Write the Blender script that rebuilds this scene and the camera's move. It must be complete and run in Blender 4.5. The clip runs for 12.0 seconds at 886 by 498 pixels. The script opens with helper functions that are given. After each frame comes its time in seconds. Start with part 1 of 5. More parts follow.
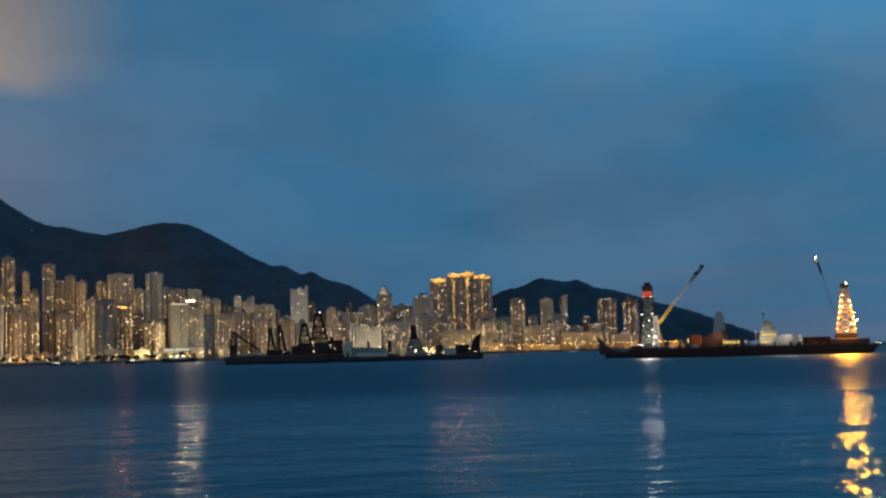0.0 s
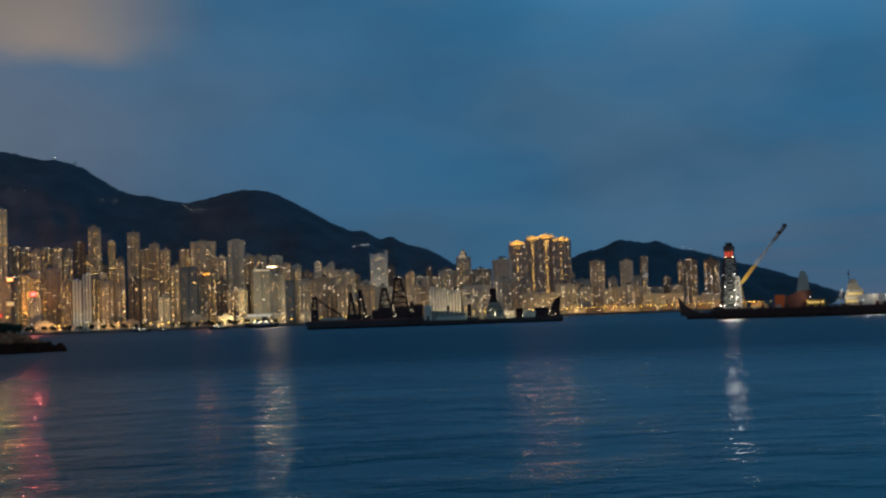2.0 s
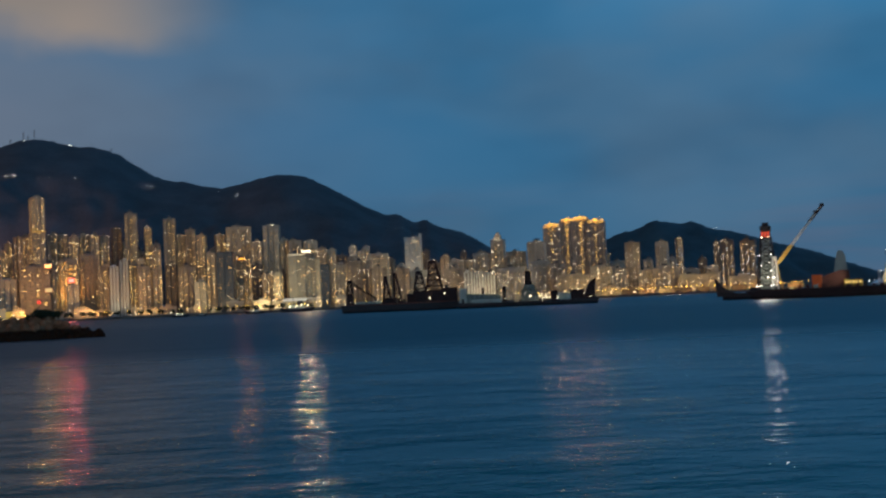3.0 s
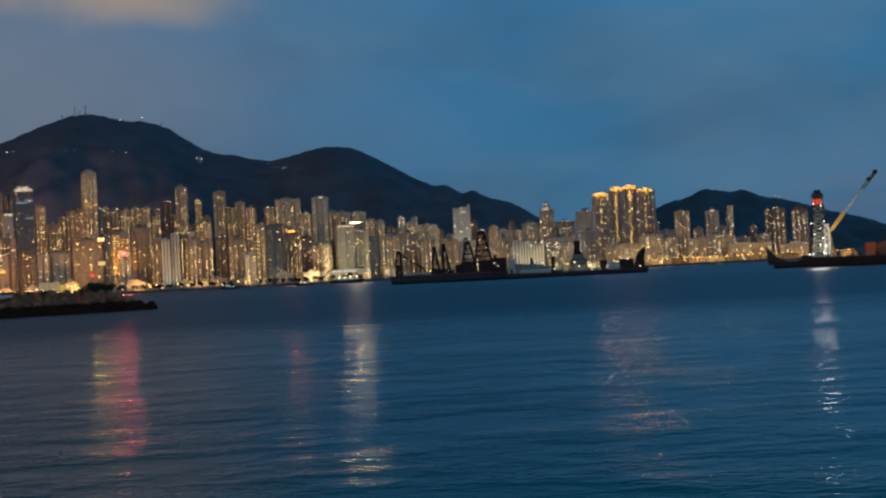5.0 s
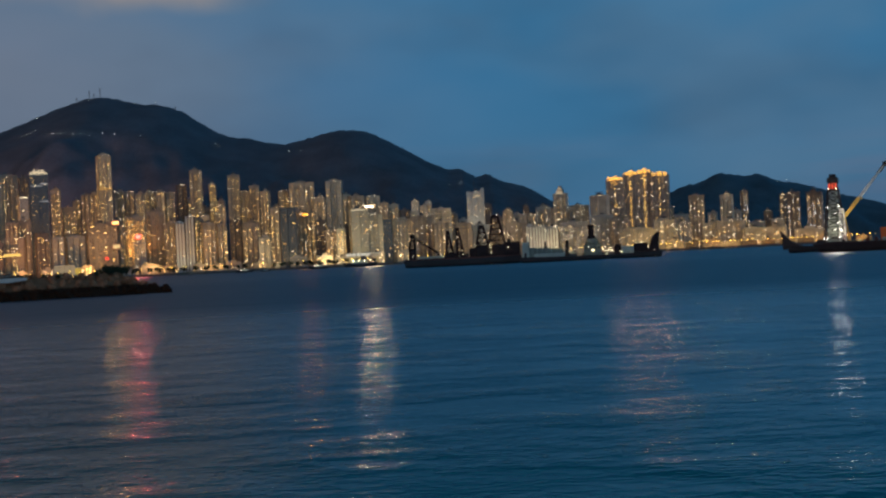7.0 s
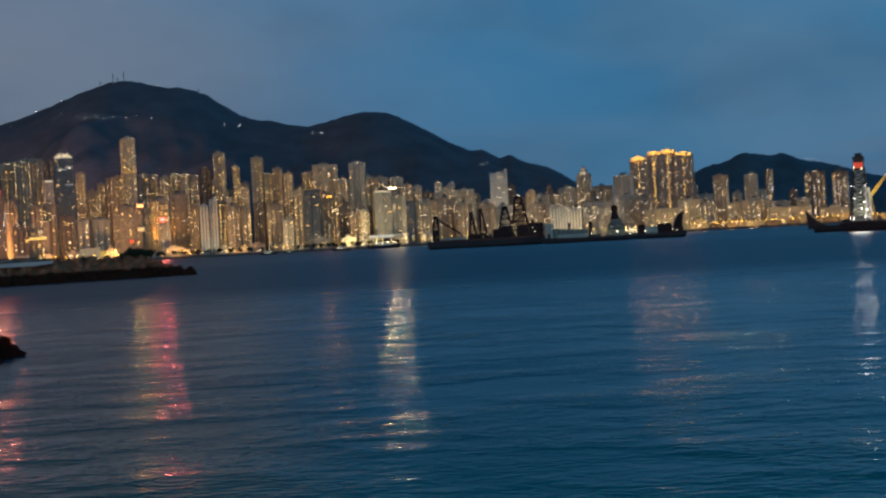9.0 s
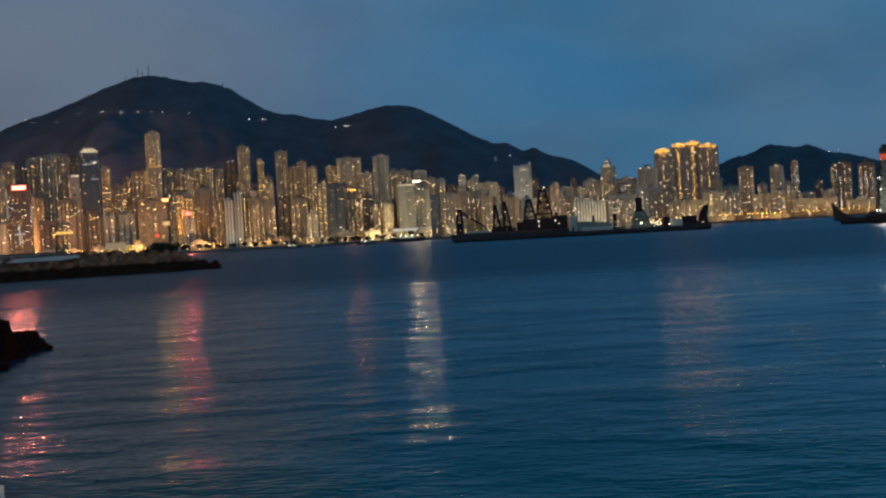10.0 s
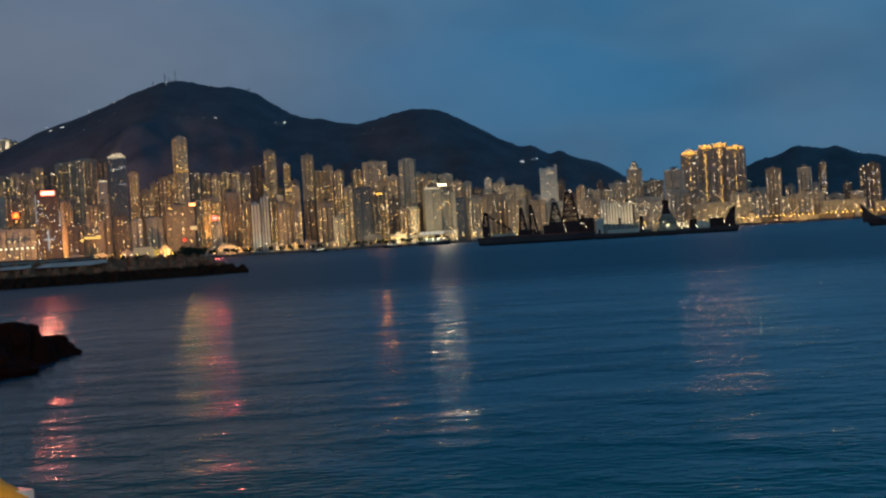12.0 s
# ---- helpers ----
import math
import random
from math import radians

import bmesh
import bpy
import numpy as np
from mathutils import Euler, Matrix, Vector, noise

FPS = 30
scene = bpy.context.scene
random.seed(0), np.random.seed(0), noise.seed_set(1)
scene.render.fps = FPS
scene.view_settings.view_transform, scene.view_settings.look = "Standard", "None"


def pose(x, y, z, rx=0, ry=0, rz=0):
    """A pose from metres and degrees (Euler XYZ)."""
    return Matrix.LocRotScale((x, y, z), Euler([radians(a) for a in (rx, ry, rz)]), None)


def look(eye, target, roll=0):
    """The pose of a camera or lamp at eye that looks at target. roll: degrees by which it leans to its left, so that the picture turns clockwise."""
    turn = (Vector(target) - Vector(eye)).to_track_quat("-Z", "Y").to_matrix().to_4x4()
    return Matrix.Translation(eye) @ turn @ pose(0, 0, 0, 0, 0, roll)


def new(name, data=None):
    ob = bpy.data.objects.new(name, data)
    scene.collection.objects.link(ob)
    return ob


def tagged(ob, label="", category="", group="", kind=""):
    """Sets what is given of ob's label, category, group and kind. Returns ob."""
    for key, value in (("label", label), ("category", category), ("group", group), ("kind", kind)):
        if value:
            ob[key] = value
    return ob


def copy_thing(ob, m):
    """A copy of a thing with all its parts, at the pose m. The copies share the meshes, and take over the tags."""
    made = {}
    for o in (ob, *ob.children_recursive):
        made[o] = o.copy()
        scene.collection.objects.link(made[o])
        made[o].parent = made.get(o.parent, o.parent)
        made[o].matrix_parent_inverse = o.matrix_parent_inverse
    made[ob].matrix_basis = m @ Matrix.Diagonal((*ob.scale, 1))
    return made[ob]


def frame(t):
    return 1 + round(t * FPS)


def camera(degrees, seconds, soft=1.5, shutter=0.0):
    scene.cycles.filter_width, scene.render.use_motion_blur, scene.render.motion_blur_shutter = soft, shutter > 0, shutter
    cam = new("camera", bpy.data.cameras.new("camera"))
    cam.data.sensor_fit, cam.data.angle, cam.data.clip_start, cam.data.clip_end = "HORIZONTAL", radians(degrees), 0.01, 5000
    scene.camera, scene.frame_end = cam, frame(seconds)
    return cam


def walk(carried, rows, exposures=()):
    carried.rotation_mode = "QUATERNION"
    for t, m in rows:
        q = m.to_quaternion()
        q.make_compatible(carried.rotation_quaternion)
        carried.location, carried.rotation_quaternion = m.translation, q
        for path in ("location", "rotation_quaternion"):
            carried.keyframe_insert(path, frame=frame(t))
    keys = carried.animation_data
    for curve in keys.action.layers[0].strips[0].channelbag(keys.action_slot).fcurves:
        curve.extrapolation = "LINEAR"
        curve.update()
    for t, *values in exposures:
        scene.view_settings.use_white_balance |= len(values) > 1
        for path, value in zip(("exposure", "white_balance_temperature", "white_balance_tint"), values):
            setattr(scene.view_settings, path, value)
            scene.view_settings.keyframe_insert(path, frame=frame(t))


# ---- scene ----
LENS = 38.5
EYE = (0.0, 0.0, 5.0)


def aim(yaw, pitch, roll):
    """The standing camera's pose: degrees to the left, up, and leaning to its left."""
    turn = Matrix.Rotation(radians(yaw), 4, "Z") @ Matrix.Rotation(radians(90 + pitch), 4, "X") @ Matrix.Rotation(radians(roll), 4, "Z")
    return Matrix.Translation(EYE) @ turn


cam = camera(LENS, 12.0, soft=2.4, shutter=1.0)
walk(cam, [
    (0.0, aim(-7.925, 4.626, -1.477)),
    (0.5, aim(-7.221, 4.301, -1.569)),
    (1.0, aim(-6.401, 3.851, -1.708)),
    (1.5, aim(-5.038, 3.369, -1.846)),
    (2.0, aim(-4.323, 3.085, -2.056)),
    (2.5, aim(-3.415, 2.717, -2.287)),
    (3.0, aim(-2.740, 2.377, -2.520)),
    (3.5, aim(-2.052, 2.021, -2.724)),
    (5.5, aim(-0.253, 0.984, -2.886)),
    (6.0, aim(-0.147, 0.844, -2.842)),
    (6.5, aim(-0.000, 0.613, -2.800)),
    (7.0, aim(0.168, 0.453, -2.790)),
    (9.0, aim(1.265, -0.335, -3.060)),
    (9.5, aim(1.989, -0.565, -3.146)),
    (10.0, aim(2.365, -0.587, -3.234)),
    (10.5, aim(2.764, -0.595, -3.373)),
    (11.0, aim(3.068, -0.552, -3.407)),
    (11.5, aim(3.386, -0.475, -3.436)),
    (12.0, aim(3.539, -0.369, -3.487)),
], exposures=[(0.0, 0.0), (0.5, -0.12), (1.0, -0.27), (1.5, -0.33), (2.0, -0.26), (2.5, -0.12), (3.0, -0.05), (3.7, 0.0), (7.2, 0.04), (9.0, 0.12), (10.0, -0.04), (11.0, -0.02), (12.0, 0.0)])

# ---- sky and large light ----


def math_node(nt, op, a, b=None, c=None, clamp=False):
    n = nt.nodes.new("ShaderNodeMath")
    n.operation, n.use_clamp = op, clamp
    for i, v in enumerate((a, b, c)):
        if v is None:
            continue
        if isinstance(v, (int, float)):
            n.inputs[i].default_value = v
        else:
            nt.links.new(v, n.inputs[i])
    return n.outputs[0]


def ramp_node(nt, fac, stops, mode="LINEAR"):
    n = nt.nodes.new("ShaderNodeValToRGB")
    n.color_ramp.interpolation = mode
    while len(n.color_ramp.elements) < len(stops):
        n.color_ramp.elements.new(0.5)
    for e, (p, c) in zip(n.color_ramp.elements, stops):
        e.position, e.color = p, (*c, 1) if len(c) == 3 else c
    nt.links.new(fac, n.inputs[0])
    return n.outputs[0]


def mix_rgb(nt, fac, a, b, mode="MIX"):
    n = nt.nodes.new("ShaderNodeMix")
    n.data_type, n.blend_type = "RGBA", mode
    for sock, v in ((n.inputs[0], fac), (n.inputs[6], a), (n.inputs[7], b)):
        if isinstance(v, (int, float)):
            sock.default_value = v
        elif isinstance(v, tuple):
            sock.default_value = (*v, 1)
        else:
            nt.links.new(v, sock)
    return n.outputs[2]


def noise_node(nt, vec, scale, detail=3.0, rough=0.55):
    n = nt.nodes.new("ShaderNodeTexNoise")
    n.inputs["Scale"].default_value, n.inputs["Detail"].default_value = scale, detail
    n.inputs["Roughness"].default_value = rough
    if vec is not None:
        nt.links.new(vec, n.inputs["Vector"])
    return n.outputs[0]


def map_vec(nt, vec, loc=(0, 0, 0), rot=(0, 0, 0), scale=(1, 1, 1)):
    n = nt.nodes.new("ShaderNodeMapping")
    n.inputs[1].default_value, n.inputs[2].default_value, n.inputs[3].default_value = loc, rot, scale
    nt.links.new(vec, n.inputs[0])
    return n.outputs[0]


def range_node(nt, v, a, b, lo=0.0, hi=1.0):
    n = nt.nodes.new("ShaderNodeMapRange")
    n.interpolation_type = "SMOOTHSTEP"
    n.inputs[1].default_value, n.inputs[2].default_value = a, b
    n.inputs[3].default_value, n.inputs[4].default_value = lo, hi
    nt.links.new(v, n.inputs[0])
    return n.outputs[0]


def dusk_sky():
    world = bpy.data.worlds.new("dusk_sky")
    world.use_nodes = True
    scene.world = world
    nt = world.node_tree
    nt.nodes.clear()
    way = nt.nodes.new("ShaderNodeTexCoord").outputs["Generated"]
    parts = nt.nodes.new("ShaderNodeSeparateXYZ")
    nt.links.new(way, parts.inputs[0])
    east, ahead, up = parts.outputs
    base = ramp_node(nt, math_node(nt, "MAXIMUM", up, 0.0), [
        (0.0, (0.062, 0.142, 0.245)), (0.06, (0.044, 0.146, 0.268)), (0.14, (0.034, 0.148, 0.290)),
        (0.24, (0.036, 0.156, 0.302)), (0.34, (0.022, 0.126, 0.262)), (1.0, (0.006, 0.094, 0.212))])
    # long flat cloud banks
    banks = noise_node(nt, map_vec(nt, way, (0.3, 0.1, 0.0), (0, 0.25, 0), (2.2, 2.2, 5.0)), 1.6, 3.0, 0.5)
    col = mix_rgb(nt, math_node(nt, "MULTIPLY", range_node(nt, banks, 0.42, 0.68), range_node(nt, up, 0.24, 0.36, 0.6, 0.06)), base, (0.088, 0.172, 0.27))
    low = noise_node(nt, map_vec(nt, way, (1.3, 0.4, 0.2), (0, -0.05, 0), (3.0, 3.0, 34.0)), 1.5, 4.0, 0.5)
    near = range_node(nt, up, 0.02, 0.11, 1.0, 0.0)
    col = mix_rgb(nt, math_node(nt, "MULTIPLY", range_node(nt, low, 0.45, 0.66), math_node(nt, "MULTIPLY", near, 0.34)), col, (0.135, 0.15, 0.225))
    # the city's haze towards the west
    glow = range_node(nt, east, -0.46, 0.10, 1.0, 0.0)
    glow = math_node(nt, "MULTIPLY", glow, range_node(nt, up, 0.15, 0.32, 1.0, 0.12))
    col = mix_rgb(nt, math_node(nt, "MULTIPLY", glow, 0.70), col, (0.180, 0.178, 0.208))
    # one warm cloud lit from below by the city
    puff = noise_node(nt, map_vec(nt, way, (0.1, 0.0, 0.25), (0, 0, 0), (5.0, 5.0, 7.0)), 1.2, 4.0, 0.5)
    side = range_node(nt, math_node(nt, "ABSOLUTE", math_node(nt, "ADD", east, 0.245)), 0.02, 0.16, 1.0, 0.0)
    high = range_node(nt, math_node(nt, "ADD", up, math_node(nt, "MULTIPLY", puff, 0.13)), 0.258, 0.302)
    col = mix_rgb(nt, math_node(nt, "MULTIPLY", math_node(nt, "MULTIPLY", side, high), range_node(nt, up, 0.26, 0.40, 0.85, 0.1)), col, (0.33, 0.275, 0.23))
    # upper sky raised eastward and lowered westward, to balance the water's reflection
    east_gain = mix_rgb(nt, range_node(nt, east, -0.32, 0.42), (0.76, 0.76, 0.76), (1.64, 1.64, 1.64))
    col = mix_rgb(nt, range_node(nt, up, 0.17, 0.29), col, mix_rgb(nt, 1.0, col, east_gain, "MULTIPLY"))
    # darker undersides of cloud
    under = noise_node(nt, map_vec(nt, way, (0.7, 0.2, 0.5), (0, 0.35, 0), (2.6, 2.6, 5.5)), 1.9, 3.0, 0.5)
    col = mix_rgb(nt, 1.0, col, ramp_node(nt, under, [(0.34, (0.87, 0.86, 0.87)), (0.52, (1.01, 1.01, 1.01)), (0.70, (1.10, 1.06, 1.05))]), "MULTIPLY")
    # grey added to the unseen upper sky in the west, for the water to reflect
    dull = math_node(nt, "MULTIPLY", range_node(nt, east, -0.40, -0.06, 0.9, 0.0), range_node(nt, up, 0.22, 0.34))
    col = mix_rgb(nt, dull, col, (0.112, 0.102, 0.100))
    # darker towards the zenith
    zenith = mix_rgb(nt, range_node(nt, east, -0.30, 0.05), (0.27, 0.28, 0.29), (0.07, 0.30, 0.36))
    col = mix_rgb(nt, range_node(nt, up, 0.28, 0.60), col, mix_rgb(nt, 1.0, col, zenith, "MULTIPLY"))
    # unseen sky behind the quay, raised and warmed as fill for what faces it
    col = mix_rgb(nt, range_node(nt, ahead, -0.75, -0.05, 1.0, 0.0), col, mix_rgb(nt, 1.0, col, (3.4, 2.2, 1.75), "MULTIPLY"))
    bg = nt.nodes.new("ShaderNodeBackground")
    nt.links.new(col, bg.inputs[0])
    bg.inputs[1].default_value = 1.0
    nt.links.new(bg.outputs[0], nt.nodes.new("ShaderNodeOutputWorld").inputs[0])


dusk_sky()

# ---- materials ----


def material(name):
    m = bpy.data.materials.new(name)
    m.use_nodes = True
    nt = m.node_tree
    bsdf = nt.nodes["Principled BSDF"]
    return m, nt, bsdf


def surface(name, colour, rough=0.8, vary=0.25, size=1.0, metal=0.0, bump=0.15, random_tint=0.0):
    """A worn matt or painted surface: broad stains and fine grain, size in metres."""
    m, nt, b = material(name)
    co = nt.nodes.new("ShaderNodeTexCoord").outputs["Object"]
    broad = noise_node(nt, co, 0.35 / size, 4.0)
    fine = noise_node(nt, co, 4.0 / size, 3.0)
    dark = tuple(c * (1 - vary) for c in colour)
    light = tuple(min(1, c * (1 + vary)) for c in colour)
    col = ramp_node(nt, math_node(nt, "ADD", math_node(nt, "MULTIPLY", broad, 0.7), math_node(nt, "MULTIPLY", fine, 0.3)), [(0.3, dark), (0.7, light)])
    if random_tint:
        rnd = nt.nodes.new("ShaderNodeObjectInfo").outputs["Random"]
        col = mix_rgb(nt, 1.0, col, ramp_node(nt, rnd, [(0, (1 - random_tint,) * 3), (1, (1 + random_tint,) * 3)]), "MULTIPLY")
    nt.links.new(col, b.inputs["Base Color"])
    b.inputs["Roughness"].default_value, b.inputs["Metallic"].default_value = rough, metal
    bp = nt.nodes.new("ShaderNodeBump")
    bp.inputs["Strength"].default_value, bp.inputs["Distance"].default_value = bump, 0.1 * size
    nt.links.new(fine, bp.inputs["Height"])
    nt.links.new(bp.outputs[0], b.inputs["Normal"])
    return m


def windows_material(name, lit, dim, warm, white, power, spread=0.35):
    """Rows of windows: each pane is faintly glowing, curtained or bright by chance. lit, dim: shares of panes."""
    m, nt, b = material(name)
    rnd = nt.nodes.new("ShaderNodeNewGeometry").outputs["Random Per Island"]
    again = nt.nodes.new("ShaderNodeTexWhiteNoise")
    again.noise_dimensions = "1D"
    nt.links.new(math_node(nt, "MULTIPLY", rnd, 917.0), again.inputs["W"])
    other = again.outputs[0]
    off = 1 - lit - dim
    # even the dark panes glow a little, standing in for light on the walls
    strength = ramp_node(nt, rnd, [(0.0, (0.08,) * 3), (off, (0.28,) * 3), (off + dim * 0.5, (0.75,) * 3), (1 - lit, (1.4,) * 3), (1 - lit * 0.35, (2.4,) * 3)], "CONSTANT")
    tint = mix_rgb(nt, range_node(nt, other, 1 - spread - 0.1, 1 - spread + 0.1), warm, white)
    tint = mix_rgb(nt, math_node(nt, "LESS_THAN", rnd, 1 - lit), tint, (1.0, 0.54, 0.16))
    nt.links.new(tint, b.inputs["Emission Color"])
    nt.links.new(math_node(nt, "MULTIPLY", strength, power), b.inputs["Emission Strength"])
    b.inputs["Base Color"].default_value = (0.03, 0.035, 0.04, 1)
    b.inputs["Roughness"].default_value = 0.15
    m.cycles.emission_sampling = "NONE"
    return m


def lamp_material(name, colour, power, sampled=True):
    m, nt, b = material(name)
    b.inputs["Base Color"].default_value = (0.05, 0.05, 0.05, 1)
    b.inputs["Emission Color"].default_value = (*colour, 1)
    b.inputs["Emission Strength"].default_value = power
    if not sampled:
        m.cycles.emission_sampling = "NONE"
    return m


def water_material():
    m, nt, b = material("harbour_water")
    co = nt.nodes.new("ShaderNodeTexCoord").outputs["Object"]
    swell = noise_node(nt, map_vec(nt, co, (0, 0, 0), (0, 0, 0.2), (0.02, 0.05, 1)), 1.0, 1.0, 0.5)
    chop = noise_node(nt, map_vec(nt, co, (5, 3, 0), (0, 0, -0.16), (0.25, 0.33, 1)), 1.0, 2.0, 0.5)
    ripple = noise_node(nt, map_vec(nt, co, (1, 8, 0), (0, 0, 0.3), (2.3, 4.0, 1)), 1.0, 1.0, 0.5)
    # lanes of smoother and rougher water
    lanes = noise_node(nt, map_vec(nt, co, (0, 0, 0), (0, 0, 0.05), (0.13, 0.2, 1)), 1.0, 3.0, 0.55)
    gust = range_node(nt, lanes, 0.38, 0.62, 0.58, 1.2)
    away = nt.nodes.new("ShaderNodeVectorMath")
    away.operation = "LENGTH"
    nt.links.new(co, away.inputs[0])
    height = math_node(nt, "ADD", math_node(nt, "MULTIPLY", swell, 0.5), math_node(nt, "MULTIPLY", gust, math_node(nt, "ADD", math_node(nt, "MULTIPLY", chop, 0.16), math_node(nt, "MULTIPLY", ripple, range_node(nt, away.outputs["Value"], 22, 80, 0.043, 0.052)))))
    # steep ripples show mostly their fronts; lean tilts the bump to mirror higher sky
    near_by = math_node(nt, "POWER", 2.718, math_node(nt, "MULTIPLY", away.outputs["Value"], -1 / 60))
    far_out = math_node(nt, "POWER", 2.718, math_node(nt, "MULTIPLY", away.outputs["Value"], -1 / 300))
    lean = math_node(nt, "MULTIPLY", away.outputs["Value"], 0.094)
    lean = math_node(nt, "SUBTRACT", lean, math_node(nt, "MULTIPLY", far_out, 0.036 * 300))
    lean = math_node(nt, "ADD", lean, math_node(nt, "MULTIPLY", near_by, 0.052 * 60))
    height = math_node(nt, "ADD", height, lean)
    bp = nt.nodes.new("ShaderNodeBump")
    bp.inputs["Strength"].default_value, bp.inputs["Distance"].default_value = 1.0, 1.0
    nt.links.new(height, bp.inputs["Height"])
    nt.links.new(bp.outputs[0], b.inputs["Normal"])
    b.inputs["Base Color"].default_value = (0.0, 0.078, 0.135, 1)
    # a ruffled lane lies off the quay, with calmer water beyond it
    lane = ramp_node(nt, math_node(nt, "DIVIDE", away.outputs["Value"], 1000.0), [
        (0.0, (0.15,) * 3), (0.09, (0.17,) * 3), (0.125, (0.23,) * 3), (0.175, (0.38,) * 3), (0.42, (0.38,) * 3), (0.60, (0.34,) * 3), (1.0, (0.36,) * 3)])
    nt.links.new(lane, b.inputs["Roughness"])
    b.inputs["IOR"].default_value = 1.333
    return m


def lit_windows_material(name, warm, white, power, spread=0.35):
    """Windows with the light on, from a weak curtained lamp to a bare bright one."""
    m, nt, b = material(name)
    rnd = nt.nodes.new("ShaderNodeNewGeometry").outputs["Random Per Island"]
    again = nt.nodes.new("ShaderNodeTexWhiteNoise")
    again.noise_dimensions = "1D"
    nt.links.new(math_node(nt, "MULTIPLY", rnd, 517.0), again.inputs["W"])
    strength = ramp_node(nt, rnd, [(0.0, (0.10,) * 3), (0.35, (0.22,) * 3), (0.65, (0.42,) * 3), (0.85, (0.75,) * 3), (0.95, (1.0,) * 3)], "CONSTANT")
    nt.links.new(mix_rgb(nt, range_node(nt, again.outputs[0], 1 - spread - 0.15, 1 - spread + 0.15), warm, white), b.inputs["Emission Color"])
    nt.links.new(math_node(nt, "MULTIPLY", strength, power), b.inputs["Emission Strength"])
    b.inputs["Base Color"].default_value = (0.03, 0.035, 0.04, 1)
    b.inputs["Roughness"].default_value = 0.15
    m.cycles.emission_sampling = "NONE"
    return m


WATER = water_material()
WALLS = {
    "warm": surface("brown_render", (0.42, 0.33, 0.25), 0.85, 0.2, 20, random_tint=0.2),
    "grey": surface("grey_concrete", (0.46, 0.41, 0.34), 0.85, 0.2, 20, random_tint=0.2),
    "cream": surface("cream_tile", (0.52, 0.47, 0.36), 0.7, 0.15, 20, random_tint=0.15),
    "glass": surface("blue_curtain_wall", (0.09, 0.115, 0.14), 0.3, 0.2, 20, bump=0.05),
    "rose": surface("pink_tile", (0.38, 0.29, 0.22), 0.8, 0.2, 20, random_tint=0.15),
    "dark": surface("dark_cladding", (0.18, 0.14, 0.12), 0.6, 0.2, 20),
    "umber": surface("umber_tile", (0.40, 0.33, 0.285), 0.75, 0.2, 20),
    "white": surface("white_painted_concrete", (0.62, 0.61, 0.56), 0.75, 0.12, 20),
}
AMBER, STRAW, PALE, GOLD = (1.0, 0.45, 0.06), (1.0, 0.54, 0.11), (1.0, 0.75, 0.42), (1.0, 0.52, 0.07)
PANES = {
    "warm": windows_material("flat_windows_warm", 0.05, 0.45, AMBER, STRAW, 1.7),
    "dense": windows_material("flat_windows_busy", 0.07, 0.50, (1.0, 0.5, 0.1), STRAW, 1.8),
    "pale": windows_material("flat_windows_pale", 0.06, 0.5, (1.0, 0.66, 0.28), (1.0, 0.84, 0.62), 1.9, 0.5),
    "dim": windows_material("flat_windows_dark", 0.035, 0.35, AMBER, PALE, 1.3),
    "grey": windows_material("flat_windows_grey", 0.05, 0.60, STRAW, PALE, 1.4),
    "cool": windows_material("flat_windows_white", 0.28, 0.4, PALE, (0.85, 0.95, 1.0), 1.8, 0.5),
    "cream": windows_material("flat_windows_cream", 0.10, 0.72, (1.0, 0.78, 0.42), PALE, 1.3),
    "gold": windows_material("flat_windows_gold", 0.10, 0.30, AMBER, STRAW, 1.4),
    "glass": windows_material("office_windows", 0.02, 0.35, PALE, (0.8, 0.92, 1.0), 0.9),
    "orange": windows_material("flat_windows_orange", 0.35, 0.6, (1.0, 0.36, 0.03), AMBER, 3.2),
    "crown": windows_material("crown_glow_panes", 0.55, 0.4, (1.0, 0.44, 0.03), (1.0, 0.52, 0.07), 2.1),
    "stair": windows_material("stair_windows", 0.50, 0.3, (1.0, 0.55, 0.09), STRAW, 2.6),
}
LAMPLIT = {
    "west": lit_windows_material("lamplit_flats_amber", (1.0, 0.56, 0.13), (1.0, 0.75, 0.34), 8.2, 0.4),
    "middle": lit_windows_material("lamplit_flats_straw", (1.0, 0.54, 0.15), (1.0, 0.75, 0.42), 7.4, 0.45),
    "east": lit_windows_material("lamplit_flats_pale", (1.0, 0.66, 0.32), (1.0, 0.82, 0.56), 6.0, 0.5),
}
ROOF_LAMP = lamp_material("roof_lamp", (1.0, 0.78, 0.46), 6.0, False)
LIT = lamp_material("bright_window", (1.0, 0.60, 0.20), 5.5, False)
LIT_WHITE = lamp_material("bright_white_window", (1.0, 0.82, 0.56), 5.5, False)
ROOF = surface("roof_felt", (0.16, 0.15, 0.15), 0.9, 0.2, 6)
STEEL = surface("dark_painted_steel", (0.055, 0.045, 0.045), 0.6, 0.35, 2)
RUST = surface("rusty_hull_steel", (0.13, 0.05, 0.038), 0.75, 0.45, 3)
HULL = surface("black_hull_paint", (0.022, 0.022, 0.026), 0.5, 0.4, 3)
SOOT = surface("sooty_rust", (0.042, 0.022, 0.020), 0.8, 0.45, 2)
GREEN_GREY = surface("grey_green_paint", (0.46, 0.54, 0.48), 0.6, 0.2, 3)
SHED_GREEN = surface("dull_green_paint", (0.20, 0.25, 0.22), 0.65, 0.25, 3)
DARK_RUST = surface("dark_rust", (0.055, 0.024, 0.02), 0.8, 0.45, 3)
